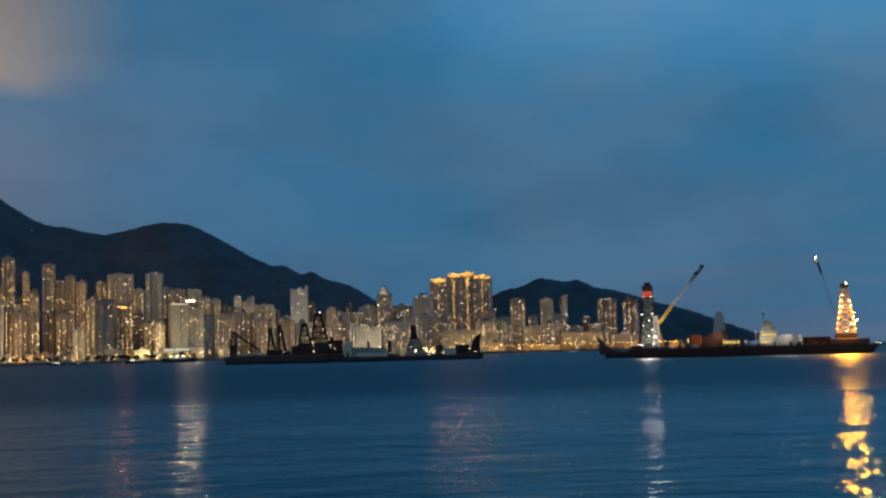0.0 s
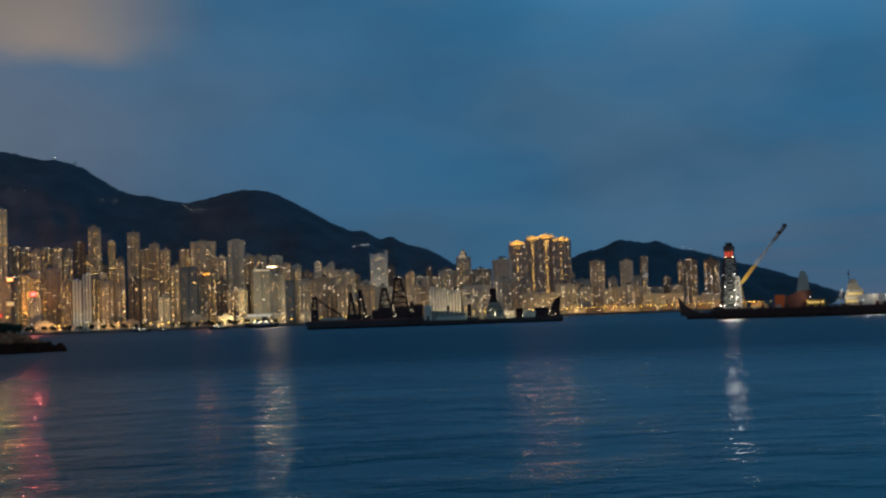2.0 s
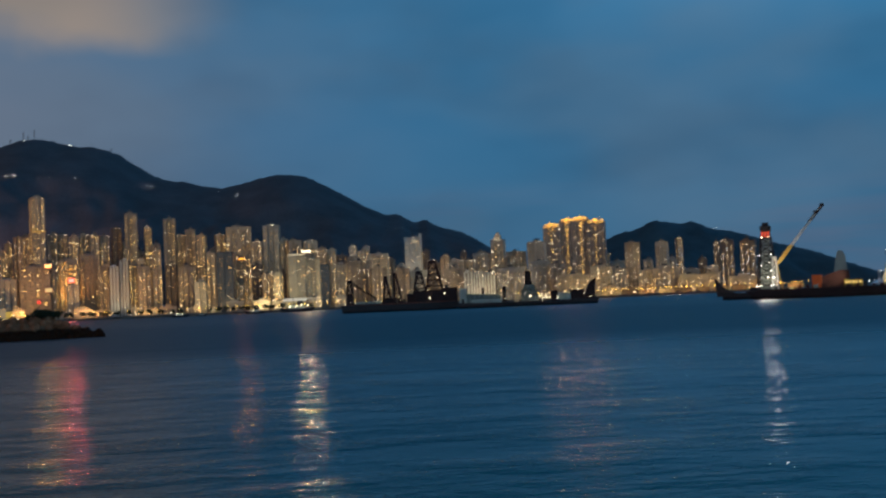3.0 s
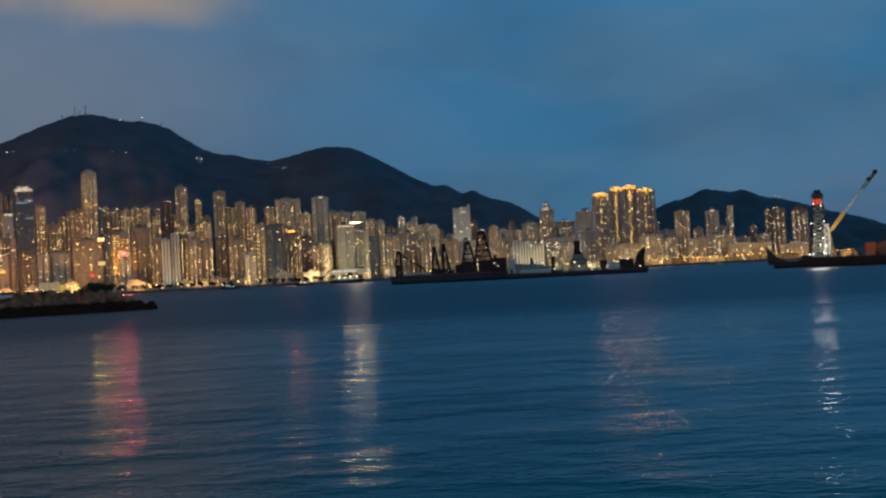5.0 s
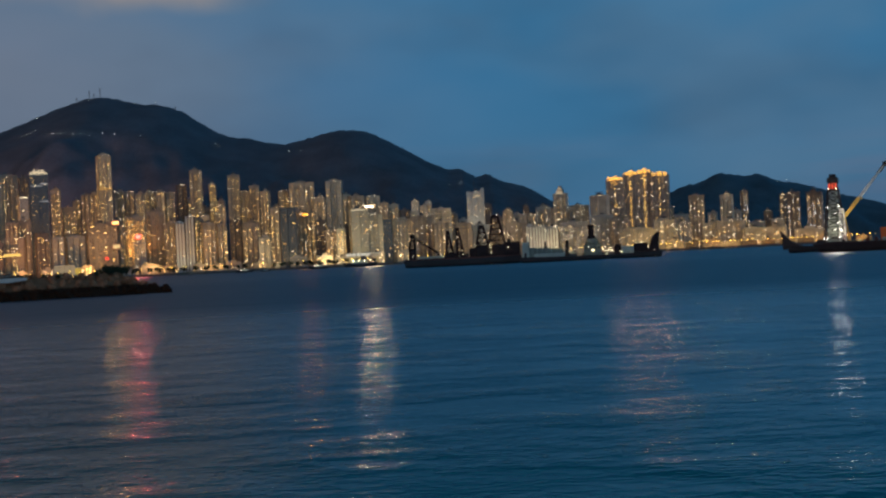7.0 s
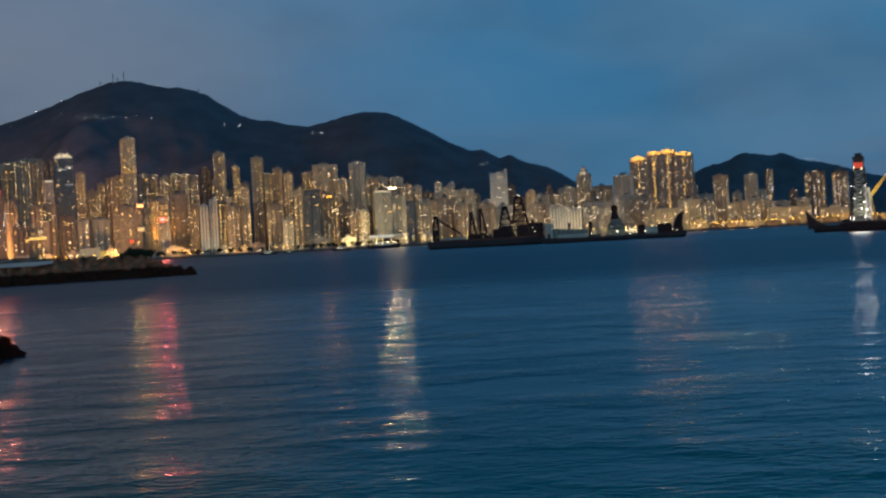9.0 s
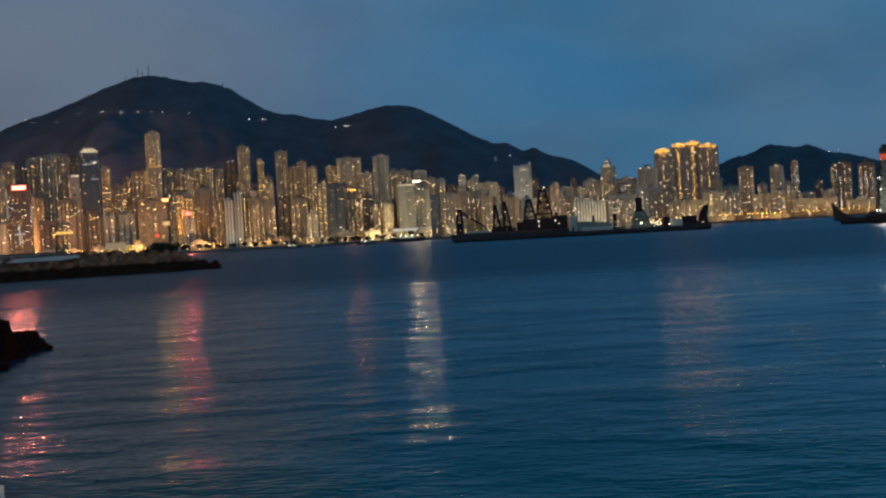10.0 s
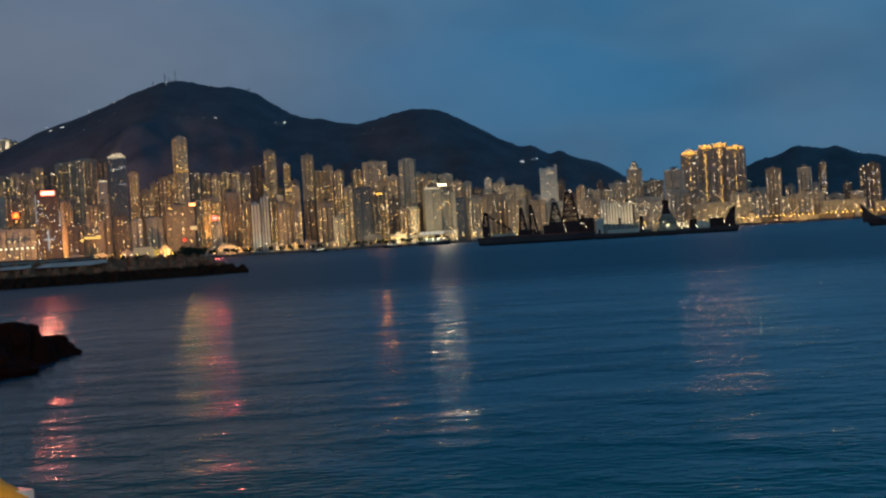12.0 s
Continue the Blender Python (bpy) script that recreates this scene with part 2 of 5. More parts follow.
YELLOW_STEEL = surface("yellow_crane_paint", (0.62, 0.42, 0.08), 0.5, 0.2, 2)
ORANGE_PAINT = surface("orange_cabin_paint", (0.75, 0.16, 0.03), 0.5, 0.15, 2)
WHITE_PAINT = surface("white_cabin_paint", (0.7, 0.7, 0.68), 0.5, 0.12, 2)
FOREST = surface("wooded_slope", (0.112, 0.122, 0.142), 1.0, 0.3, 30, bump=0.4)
# bluer base colour, painting in the haze before the headland
HAZY_FOREST = surface("hazy_wooded_slope", (0.055, 0.12, 0.155), 1.0, 0.3, 30, bump=0.4)
LAND = surface("reclaimed_land", (0.16, 0.15, 0.13), 0.9, 0.3, 10)
LEAF = surface("dark_foliage", (0.045, 0.06, 0.03), 0.9, 0.4, 1)
BARK = surface("bark", (0.09, 0.065, 0.045), 0.9, 0.3, 0.5)

# ---- building blocks for meshes ----


def mesh_of(name, verts, faces, mats):
    me = bpy.data.meshes.new(name)
    me.from_pydata(verts, [], faces)
    for m in mats if isinstance(mats, (list, tuple)) else [mats]:
        me.materials.append(m)
    me.update()
    return me


def hang(name, me, parent, label="", kind=""):
    ob = new(name, me)
    ob.parent = parent
    return tagged(ob, label, kind=kind)


def thing(name, m, label, category, group="", kind=""):
    ob = new(name)
    ob.empty_display_size = 0.5
    ob.matrix_basis = m
    return tagged(ob, label, category, group, kind)


def boxes(name, items, mat):
    """One mesh of axis-aligned boxes (x0, x1, y0, y1, z0, z1)."""
    v, f = [], []
    for x0, x1, y0, y1, z0, z1 in items:
        n = len(v)
        v += [(x0, y0, z0), (x1, y0, z0), (x1, y1, z0), (x0, y1, z0), (x0, y0, z1), (x1, y0, z1), (x1, y1, z1), (x0, y1, z1)]
        f += [(n, n + 3, n + 2, n + 1), (n + 4, n + 5, n + 6, n + 7), (n, n + 1, n + 5, n + 4), (n + 1, n + 2, n + 6, n + 5), (n + 2, n + 3, n + 7, n + 6), (n + 3, n, n + 4, n + 7)]
    return mesh_of(name, v, f, mat)


def beams(name, items, mat):
    """One mesh of square bars (p, q, width)."""
    v, f = [], []
    for p, q, w in items:
        p, q = Vector(p), Vector(q)
        d = (q - p).normalized()
        a = d.cross(Vector((0, 0, 1)) if abs(d.z) < 0.95 else Vector((1, 0, 0))).normalized() * w / 2
        b = d.cross(a).normalized() * w / 2
        n = len(v)
        for c in (p, q):
            v += [tuple(c + a + b), tuple(c - a + b), tuple(c - a - b), tuple(c + a - b)]
        f += [(n, n + 1, n + 2, n + 3), (n + 7, n + 6, n + 5, n + 4)] + [(n + i, n + 4 + i, n + 4 + (i + 1) % 4, n + (i + 1) % 4) for i in range(4)]
    return mesh_of(name, v, f, mat)


def prism(name, outline, y0, y1, mat):
    """An outline in x, z drawn out along y."""
    n = len(outline)
    v = [(x, y0, z) for x, z in outline] + [(x, y1, z) for x, z in outline]
    f = [tuple(range(n)), tuple(range(2 * n - 1, n - 1, -1))] + [(i, n + i, n + (i + 1) % n, (i + 1) % n) for i in range(n)]
    return mesh_of(name, v, f, mat)


def globe(name, r, mat, cuts=2):
    bm = bmesh.new()
    bmesh.ops.create_icosphere(bm, subdivisions=cuts, radius=r)
    me = bpy.data.meshes.new(name)
    bm.to_mesh(me)
    bm.free()
    me.materials.append(mat)
    return me


def bearing_place(bearing, dist, z=0.0):
    b = radians(bearing)
    return Vector((dist * math.sin(b), dist * math.cos(b), z))


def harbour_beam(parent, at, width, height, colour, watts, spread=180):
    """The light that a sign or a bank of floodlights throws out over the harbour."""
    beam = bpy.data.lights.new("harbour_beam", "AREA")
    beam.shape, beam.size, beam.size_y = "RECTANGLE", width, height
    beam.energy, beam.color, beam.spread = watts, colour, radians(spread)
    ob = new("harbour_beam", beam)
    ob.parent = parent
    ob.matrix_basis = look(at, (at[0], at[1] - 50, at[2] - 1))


# ---- water, land and hills ----
LAND_Z = 3.5


def water_sheet():
    v, f = [], []
    xs, ys = (-4800, -1500, -400, 0, 400, 1500, 4800), (-900, -50, 50, 300, 900, 2200, 4850)
    for y in ys:
        v += [(x, y, 0) for x in xs]
    n = len(xs)
    for j in range(len(ys) - 1):
        f += [(j * n + i, j * n + i + 1, (j + 1) * n + i + 1, (j + 1) * n + i) for i in range(n - 1)]
    tagged(new("water", mesh_of("water", v, f, WATER)), "dark blue harbour water with low ripples at dusk", "water", kind="structure")


def land_sheet():
    arc = [tuple(bearing_place(-48 + 2.0 * k, 2052)[:2]) for k in range(34)]
    edge = arc + [(900, 2500), (1750, 4150), (1750, 4880), (-2600, 4880), (-2600, 1500)]
    n = len(edge)
    v = [(x, y, LAND_Z) for x, y in edge] + [(x, y, -2) for x, y in edge]
    f = [tuple(range(n))] + [(i, i + n, (i + 1) % n + n, (i + 1) % n) for i in range(n)]
    tagged(new("ground", mesh_of("ground", v, f, LAND)), "flat reclaimed city ground behind a sea wall", "ground", kind="structure")


def bells(x, parts):
    return sum(h * math.exp(-0.5 * ((x - c) / w) ** 2) for c, w, h in parts)


PEAK = [(-1192, 297, 383), (-1002, 91, 94), (-899, 68, 66), (-725, 132, 289), (-508, 71, 52), (-259, 225, 355), (200, 161, 133), (211, 76, 14), (49, 16, 14), (119, 12, 12)]
HEAD = [(871, 234, 208), (1072, 27, 20), (1245, 163, 125), (1495, 107, 69), (871, 25, -10), (938, 67, 25)]


def ridge_height(x, y, parts, y0, reach):
    """A wooded ridge along x with its crest near y0, falling in spurs."""
    crest = bells(x, parts)
    d = (y - y0) / reach
    spur = noise.fractal(Vector((x / 260, y / 420, 3.3)), 1.0, 2.0, 4) * min(1, abs(d) * 2.2)
    fall = max(0.0, 1 - abs(d) ** 1.25 * (1 + 0.45 * spur))
    canopy = noise.noise(Vector((x / 14, y / 14, 0))) * 4.4 + noise.noise(Vector((x / 45, y / 45, 7))) * 3.0
    return crest * fall + canopy * min(1, crest * fall / 60)


def ridge(name, parts, y0, reach, x0, x1, step, label, cover):
    v, f = [], []
    nx, ny = int((x1 - x0) / step) + 1, int(2 * reach / (step * 1.6)) + 1
    for j in range(ny):
        y = y0 - reach + 2 * reach * j / (ny - 1)
        v += [(x0 + step * i, y, 3.0 + ridge_height(x0 + step * i, y, parts, y0, reach)) for i in range(nx)]
    for j in range(ny - 1):
        f += [(j * nx + i, j * nx + i + 1, (j + 1) * nx + i + 1, (j + 1) * nx + i) for i in range(nx - 1)]
    me = mesh_of(name, v, f, cover)
    me.polygons.foreach_set("use_smooth", [True] * len(me.polygons))
    tagged(new(name, me), label, "hill", kind="structure")


def near_quay():
    """The paved quay on which the camera stands, with a coping along its edge."""
    ob = tagged(new("pavement", boxes("pavement", [(-70, 70, -45, 1.2, -2.0, 3.4)], LAND)), "plain concrete quay beside the harbour water", "quay", kind="structure")
    for k in range(28):
        hang("coping_stone", boxes("coping_stone", [(-70 + 5 * k + 0.01, -65 + 5 * k - 0.01, 1.21, 1.7, -2.0, 3.46)], LAND), ob)


water_sheet()
land_sheet()
near_quay()
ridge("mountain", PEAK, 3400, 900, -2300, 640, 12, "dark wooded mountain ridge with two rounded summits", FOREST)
ridge("headland", HEAD, 4300, 520, 300, 1690, 14, "dark wooded headland with a flat-topped summit", HAZY_FOREST)

# ---- the city ----
PANE_QUAD = mesh_of("lit_window", [(-0.5, 0, -0.45), (0.5, 0, -0.45), (0.5, 0, 0.45), (-0.5, 0, 0.45), (-0.5, 0.12, -0.45), (0.5, 0.12, -0.45), (0.5, 0.12, 0.45), (-0.5, 0.12, 0.45)],
                    [(0, 1, 2, 3), (0, 4, 5, 1), (3, 2, 6, 7), (1, 5, 6, 2), (0, 3, 7, 4)], LIT)
ROOF_LAMP_MESH = globe("roof_lamp", 0.42, ROOF_LAMP, 1)
PANE_QUAD_WHITE = PANE_QUAD.copy()
PANE_QUAD_WHITE.materials[0] = LIT_WHITE

# wall, panes, bay width, share of windows kept, lit windows, words, kind
STYLES = {
    "warm": ("warm", "warm", 7.5, 0.94, 14, "brown rendered apartment tower with scattered amber windows", "apartment_tower"),
    "dense": ("warm", "dense", 6.5, 0.97, 20, "brown apartment tower with most windows glowing amber", "apartment_tower"),
    "dim": ("dark", "dim", 8.0, 0.9, 6, "dark apartment tower with few lit windows", "apartment_tower"),
    "grey": ("grey", "grey", 9.0, 0.95, 8, "grey concrete block with dim curtained windows", "apartment_block"),
    "rose": ("rose", "grey", 8.0, 0.95, 8, "pinkish tiled apartment block with dim windows", "apartment_block"),
    "brown": ("warm", "dim", 12.0, 0.9, 10, "broad brown commercial block with few lit windows", "office_block"),
    "cream": ("cream", "cream", 9.0, 0.95, 10, "pale cream apartment block washed by street light", "apartment_block"),
    "creamslab": ("cream", "cream", 16.0, 0.5, 5, "pale cream slab tower with a floodlit roof", "office_tower"),
    "lit": ("cream", "stair", 9.0, 1.0, 10, "narrow block with yellow lit stair windows", "office_block"),
    "cool": ("dark", "cool", 8.0, 0.95, 16, "dark apartment tower with white lit windows", "apartment_tower"),
    "rib": ("white", "dim", 5.0, 0.12, 3, "white ribbed slab block with narrow vertical fins", "apartment_block"),
    "glass": ("glass", "glass", 14.0, 1.0, 3, "dark blue-grey glass office tower", "office_tower"),
    "office": ("glass", "glass", 18.0, 1.0, 3, "dark glass office tower with a lit crown", "office_tower"),
    "slab": ("grey", "glass", 14.0, 0.8, 2, "grey slab tower with a lit roof edge", "office_tower"),
    "slabwin": ("grey", "dim", 10.0, 0.9, 8, "tall grey apartment slab against the hill", "apartment_tower"),
    "crescent": ("warm", "warm", 10.0, 0.95, 14, "broad apartment slab with paired rounded wings", "apartment_tower"),
    "spire": ("warm", "dense", 7.0, 0.9, 18, "very tall slender apartment tower with a lit sky garden", "apartment_tower"),
    "antenna": ("white", "dim", 8.0, 0.6, 5, "pale ribbed office tower with a rooftop antenna", "office_tower"),
    "stepped": ("warm", "dense", 7.0, 0.95, 16, "stepped apartment tower with lit upper terraces", "apartment_tower"),
    "plain": ("grey", "dim", 20.0, 0.1, 1, "blank grey tower under construction", "office_tower"),
    "gold": ("umber", "gold", 6.5, 0.55, 22, "grey apartment tower with a gold floodlit crown", "apartment_tower"),
    "orange": ("warm", "orange", 7.0, 1.0, 16, "apartment tower washed in orange light", "apartment_tower"),
    "signtower": ("dark", "cool", 14.0, 0.4, 10, "dark office tower under a large glowing red sign", "office_tower"),
    "stand": ("grey", "cream", 9.0, 1.0, 12, "long low floodlit waterfront building", "low_building"),
}
FINIAL = globe("finial_lamp", 0.45, lamp_material("finial_light", (1.0, 0.50, 0.05), 7.0, False), 1)
CROWN_WHITE = lamp_material("white_crown_light", (1.0, 0.8, 0.5), 1.0, False)
GARDEN_LIGHT = lamp_material("sky_garden_light", (1.0, 0.52, 0.10), 0.55, False)
STRIP_WHITE = lamp_material("white_strip_light", (0.95, 0.95, 0.95), 0.42, False)


def each(name, items, mat, tower, label=""):
    for it in items:
        hang(name, boxes(name, [it], mat), tower, label)


def ring(name, x, y0, y1, z0, z1, mat, t=0.35):
    """A low wall round a flat roof."""
    v = []
    for dx, z in ((0, z0), (0, z1), (t, z1), (t, z0)):
        v += [(-x + dx, y0 + dx, z), (x - dx, y0 + dx, z), (x - dx, y1 - dx, z), (-x + dx, y1 - dx, z)]
    f = [(4 * k + i, 4 * k + (i + 1) % 4, 4 * k + 4 + (i + 1) % 4, 4 * k + 4 + i) for k in range(3) for i in range(4)]
    return mesh_of(name, v, f, mat)


def facade(face, width, z0, z1, keep, rng, out, pitch=2.9, storey=3.0, y=0.0, hw=0.6, hh=0.52, bright=None, share=0.0):
    """Window panes of one flat face, centred at x=0; face maps x, y, z to the block's own space.
    Lit ones go to bright: whole stacks of rooms are busier than others, and some storeys too."""
    cols = max(1, int((width - 0.6) / pitch))
    x0 = -cols * pitch / 2 + pitch / 2
    rows = int((z1 - z0 - 1.2) / storey)
    blank = {c for c in range(cols) if cols > 2 and rng.random() < 0.13}
    busy = [rng.choice((0.2, 0.5, 0.8, 1.0, 1.4, 1.9)) for c in range(cols)]
    floors = [rng.uniform(0.5, 1.5) for r in range(max(rows, 1))]
    for r in range(rows):
        z = z0 + 1.6 + r * storey
        for c in range(cols):
            lit = bright is not None and rng.random() < share * busy[c] * floors[r]
            if not lit and (c in blank or rng.random() > keep):
                continue
            v, f = bright if lit else out
            n = len(v)
            x = x0 + c * pitch
            k = rng.choice((0.9, 1.2, 1.2, 2.0)) if lit else 1.0
            for dx, dz in ((-hw * k, -hh), (hw * k, -hh), (hw * k, hh), (-hw * k, hh)):
                v.append(face(x + dx, y - 0.07, z + dz))
            f.append((n, n + 1, n + 2, n + 3))
    return x0, cols, rows


# share of the windows that are lit, by style
GLOW = {"warm": 0.17, "dense": 0.27, "dim": 0.05, "grey": 0.09, "rose": 0.08, "brown": 0.04, "cream": 0.15, "creamslab": 0.02, "lit": 0.30, "cool": 0.20,
        "glass": 0.02, "office": 0.02, "slab": 0.05, "slabwin": 0.05, "crescent": 0.17, "spire": 0.20, "antenna": 0.04, "stepped": 0.22, "gold": 0.04, "orange": 0.30, "signtower": 0.05, "stand": 0.12}

# floodlit fronts, with an added lamp and mast: power, tint, height of the lamp and of its aim
FACADE_FLOODS = {
    "orange": (15000, (1.0, 0.40, 0.05), 0.35, 0.85),
    "antenna": (9000, (1.0, 0.80, 0.52), 0.25, 0.75),
    "rib": (1500, (1.0, 0.78, 0.46), 0.12, 0.6),
    "creamslab": (2200, (1.0, 0.76, 0.38), 0.12, 0.6),
    "plain": (8000, (1.0, 0.76, 0.52), 0.2, 0.7),
}
TOWERS = []


def block(bearing, dist, width, top, style, base=LAND_Z, turn=None):
    wall, panes, bay, keep, bright, words, kind = STYLES[style]
    rng = random.Random(int(bearing * 100) * 31 + int(top))
    if turn is None:
        turn = rng.uniform(-16, 16) if width < 34 else rng.uniform(-5, 5)
    if style == "gold":
        turn, width = -4, width * 1.24
    if bearing > -4 and panes in ("warm", "dense"):
        panes = "pale"
        wall = "grey" if rng.random() < 0.5 else wall
    if 60 < top and width < 36 and style in ("warm", "dense", "dim", "grey", "rose", "cool", "orange"):
        width *= 0.9
    place = bearing_place(bearing, dist, base)
    tower = thing(kind, pose(*place, 0, 0, -bearing + turn), words, "building", "city buildings by the harbour")
    TOWERS.append((bearing, dist, width, top, tower))
    h = top - base
    width = width / (math.cos(radians(turn)) + 0.45 * abs(math.sin(radians(turn))))
    deep = min(max(width * 0.8, 14), 30)
    n = max(1, round(width / bay))
    bw = width / n
    flats = style in ("warm", "dense", "dim", "grey", "rose", "slabwin", "cool", "gold", "stepped", "orange")
    rec = (3.2 if flats else 1.3) if n > 1 else 0.0
    pitch, storey, hw, hh = rng.uniform(2.1, 3.1), rng.uniform(2.8, 3.2), rng.uniform(0.45, 0.62), rng.uniform(0.36, 0.46)
    if rng.random() < 0.14:
        # ribbon windows
        pitch, storey, hw, hh = rng.uniform(3.4, 4.4), rng.uniform(3.3, 3.8), 1.1, 0.40
    slot = min(1.9, bw * 0.28)
    if style == "rib":
        slot = 1.5
    # ribbed slabs get a dark wall in the slots, painting in their shade
    hang("wall", boxes("wall", [(-width / 2, width / 2, rec, deep - rec, 0, h)], WALLS["dark" if style == "rib" else wall]), tower)
    out, bright_out = ([], []), ([], [])
    share = GLOW.get(style, 0.0) * rng.uniform(1.0, 2.1) * (0.35 if h < 24 else 0.6 if h < 48 else 1.0)
    places = []
    curved = style == "crescent"
    for i in range(n):
        cx = -width / 2 + bw * (i + 0.5)
        lift = rng.choice((0, 0, -3, -6)) if n > 2 and style not in ("rib", "glass", "office", "plain") else -0.5
        if flats and n > 2 and i in (0, n - 1):
            lift -= rng.choice((0, 3, 6))
        if curved:
            lift = -6.0 * abs(math.sin(math.pi * 2 * (i + 0.5) / n)) - 0.3
        set_back = 1.6 if flats and n > 2 and i % 2 else 0.0
        if n > 1:
            hang("bay", boxes("bay", [(cx - (bw - slot) / 2, cx + (bw - slot) / 2, set_back, deep - set_back, 0, h + lift)], WALLS[wall]), tower)
        x0, cols, rows = facade(lambda x, y, z, c=cx, q=set_back: (c + x, y + q, z), bw - slot, 2, h + lift, keep * rng.uniform(0.72, 1.0), rng, out, pitch, storey, 0.0, hw, hh, bright_out, share)
        places += [(cx + x0 + pitch * c, set_back, 1.6 + 2 + storey * r) for c in range(cols) for r in range(rows)]
    for q in (-1, 1):
        facade(lambda x, y, z, q=q: (q * (width / 2 - y), deep / 2 + q * x, z), deep - 2 * rec - 3, 2, h - 1, keep * 0.8, rng, out, 3.2, bright=bright_out, share=share)
    if out[0]:
        hang("window_grid", mesh_of("window_grid", *out, PANES[panes]), tower, kind="stuff")
    if bright_out[0]:
        glow = "west" if bearing < -7 else "middle" if bearing < 1.5 else "east"
        hang("lit_window_grid", mesh_of("lit_window_grid", *bright_out, LAMPLIT[glow]), tower, "lamplit windows", kind="stuff")
    hang("parapet", ring("parapet", width / 2 - 0.3, rec + 0.3, deep - rec - 0.3, h, h + 1.1, WALLS[wall]), tower)
    if style not in ("glass", "stand", "office"):
        a, b = rng.uniform(-0.34, -0.08) * width, rng.uniform(0.1, 0.34) * width
        high = rng.uniform(2.5, 5)
        hang("plant_room", boxes("plant_room", [(a, b, deep * 0.3, deep * 0.7, h, h + high)], WALLS[wall]), tower)
        hang("water_tank", boxes("water_tank", [(a * 0.5, b * 0.3, deep * 0.4, deep * 0.6, h + high, h + high + rng.uniform(1.5, 4))], ROOF), tower)
        if h > 60 and rng.random() < 0.5:
            hang("aerial", beams("aerial", [((b * 0.7, deep * 0.5, h + high), (b * 0.7, deep * 0.5, h + high + rng.uniform(4, 9)), 0.35)], STEEL), tower)
        if h > 40 and rng.random() < 0.45:
            for _ in range(rng.choice((1, 2, 3))):
                lamp = hang("roof_lamp", ROOF_LAMP_MESH, tower)
                lamp.location = (rng.uniform(-0.45, 0.45) * width, rec - 0.3, h + 0.6)
    for x, back, z in rng.sample(places, min(round(bright * 0.7), len(places))):
        w = hang("lit_window", PANE_QUAD if rng.random() < (0.6 if bearing < -4 else 0.35) else PANE_QUAD_WHITE, tower)
        w.location = (x, back - 0.22, z)
    # what sets single towers apart
    if style == "gold":
        tiers = ((0.42, 0.8, -1.0, 2.4), (0.36, 1.6, 2.4, 4.6), (0.14, 2.6, 4.6, 6.0))
        # small glowing panes stand in for floodlight on the crown walls
        cr = ([], [])
        for wide, back, low, high in tiers:
            hang("crown_tier", boxes("crown_tier", [(-width * wide, width * wide, back, deep - back - 1, h + low, h + high)], WALLS["cream"]), tower)
            facade(lambda x, y, z, q=back: (x, y + q - 0.05, z), width * wide * 2, h + low - 1.4, h + high + 0.9, 0.9, rng, cr, 1.25, 1.1, hw=0.42, hh=0.38)
            for k in (-1, 0, 1):
                finial = hang("finial_lamp", FINIAL, tower, "gold roof lamp")
                finial.location = (k * width * wide * 0.92, back, h + high + 0.5)
        for q in (-1, 1):
            facade(lambda x, y, z, q=q: (q * (width * 0.42 - y), deep / 2 + q * x, z), deep - 6, h - 1.4, h + 3.6, 0.8, rng, cr, 1.6, 1.3, hw=0.42, hh=0.38)
        facade(lambda x, y, z: (x, y - 0.2, z), width * 0.5, h - 9, h - 1, 0.30, rng, cr, 1.7, 1.5, hw=0.4, hh=0.38)
        hang("crown_light", mesh_of("crown_light", *cr, PANES["crown"]), tower, "gold floodlit roof crown", kind="stuff")
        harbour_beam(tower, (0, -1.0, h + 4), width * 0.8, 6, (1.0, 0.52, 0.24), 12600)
        # a lit stair runs down the front; brightest on the two middle towers
        middle = 8 < bearing < 9.3
        st = ([], [])
        facade(lambda x, y, z: (x, y - 0.25, z), 2.6, h * (0.2 if middle else 0.45), h - 1, 0.92 if middle else 0.6, rng, st, 2.0, 2.0, hw=0.62 if middle else 0.45, hh=0.5)
        hang("stair_window", mesh_of("stair_window", *st, PANES["stair"]), tower, "lit column of stair windows", kind="stuff")
    elif style == "office":
        for fin in [(-width / 2 + width * (i + 0.5) / 11 - 0.36, -width / 2 + width * (i + 0.5) / 11 + 0.36, 0.5, deep - 1, h - 1, h + (4, 5, 8, 9, 6, 9, 7, 9, 8, 5, 4)[i]) for i in range(11)]:
            hang("crown_light", boxes("crown_light", [fin], CROWN_WHITE), tower, "lit crown fin")
        for k, (fa, fb, z) in enumerate(((-0.4, 0.2, h - 20), (0.1, 0.5, h - 16), (0.05, 0.5, h - 46))):
            hang("strip_light", boxes("strip_light", [(fa * width, fb * width, -0.4, 0.1, z, z + 1.3)], STRIP_WHITE), tower, "white lit office storey")
    elif style == "slab":
        hang("strip_light", boxes("strip_light", [(-width / 2, width / 2, -0.3, 0.2, h - 0.5, h + 1.2)], CROWN_WHITE), tower, "lit roof edge")
    elif style == "spire":
        each("upper_tier", [(-width * 0.32, width * 0.32, 3, deep - 3, h, h + 4), (-width * 0.16, width * 0.16, 5, deep - 5, h + 4, h + 6.5)], WALLS["warm"], tower)
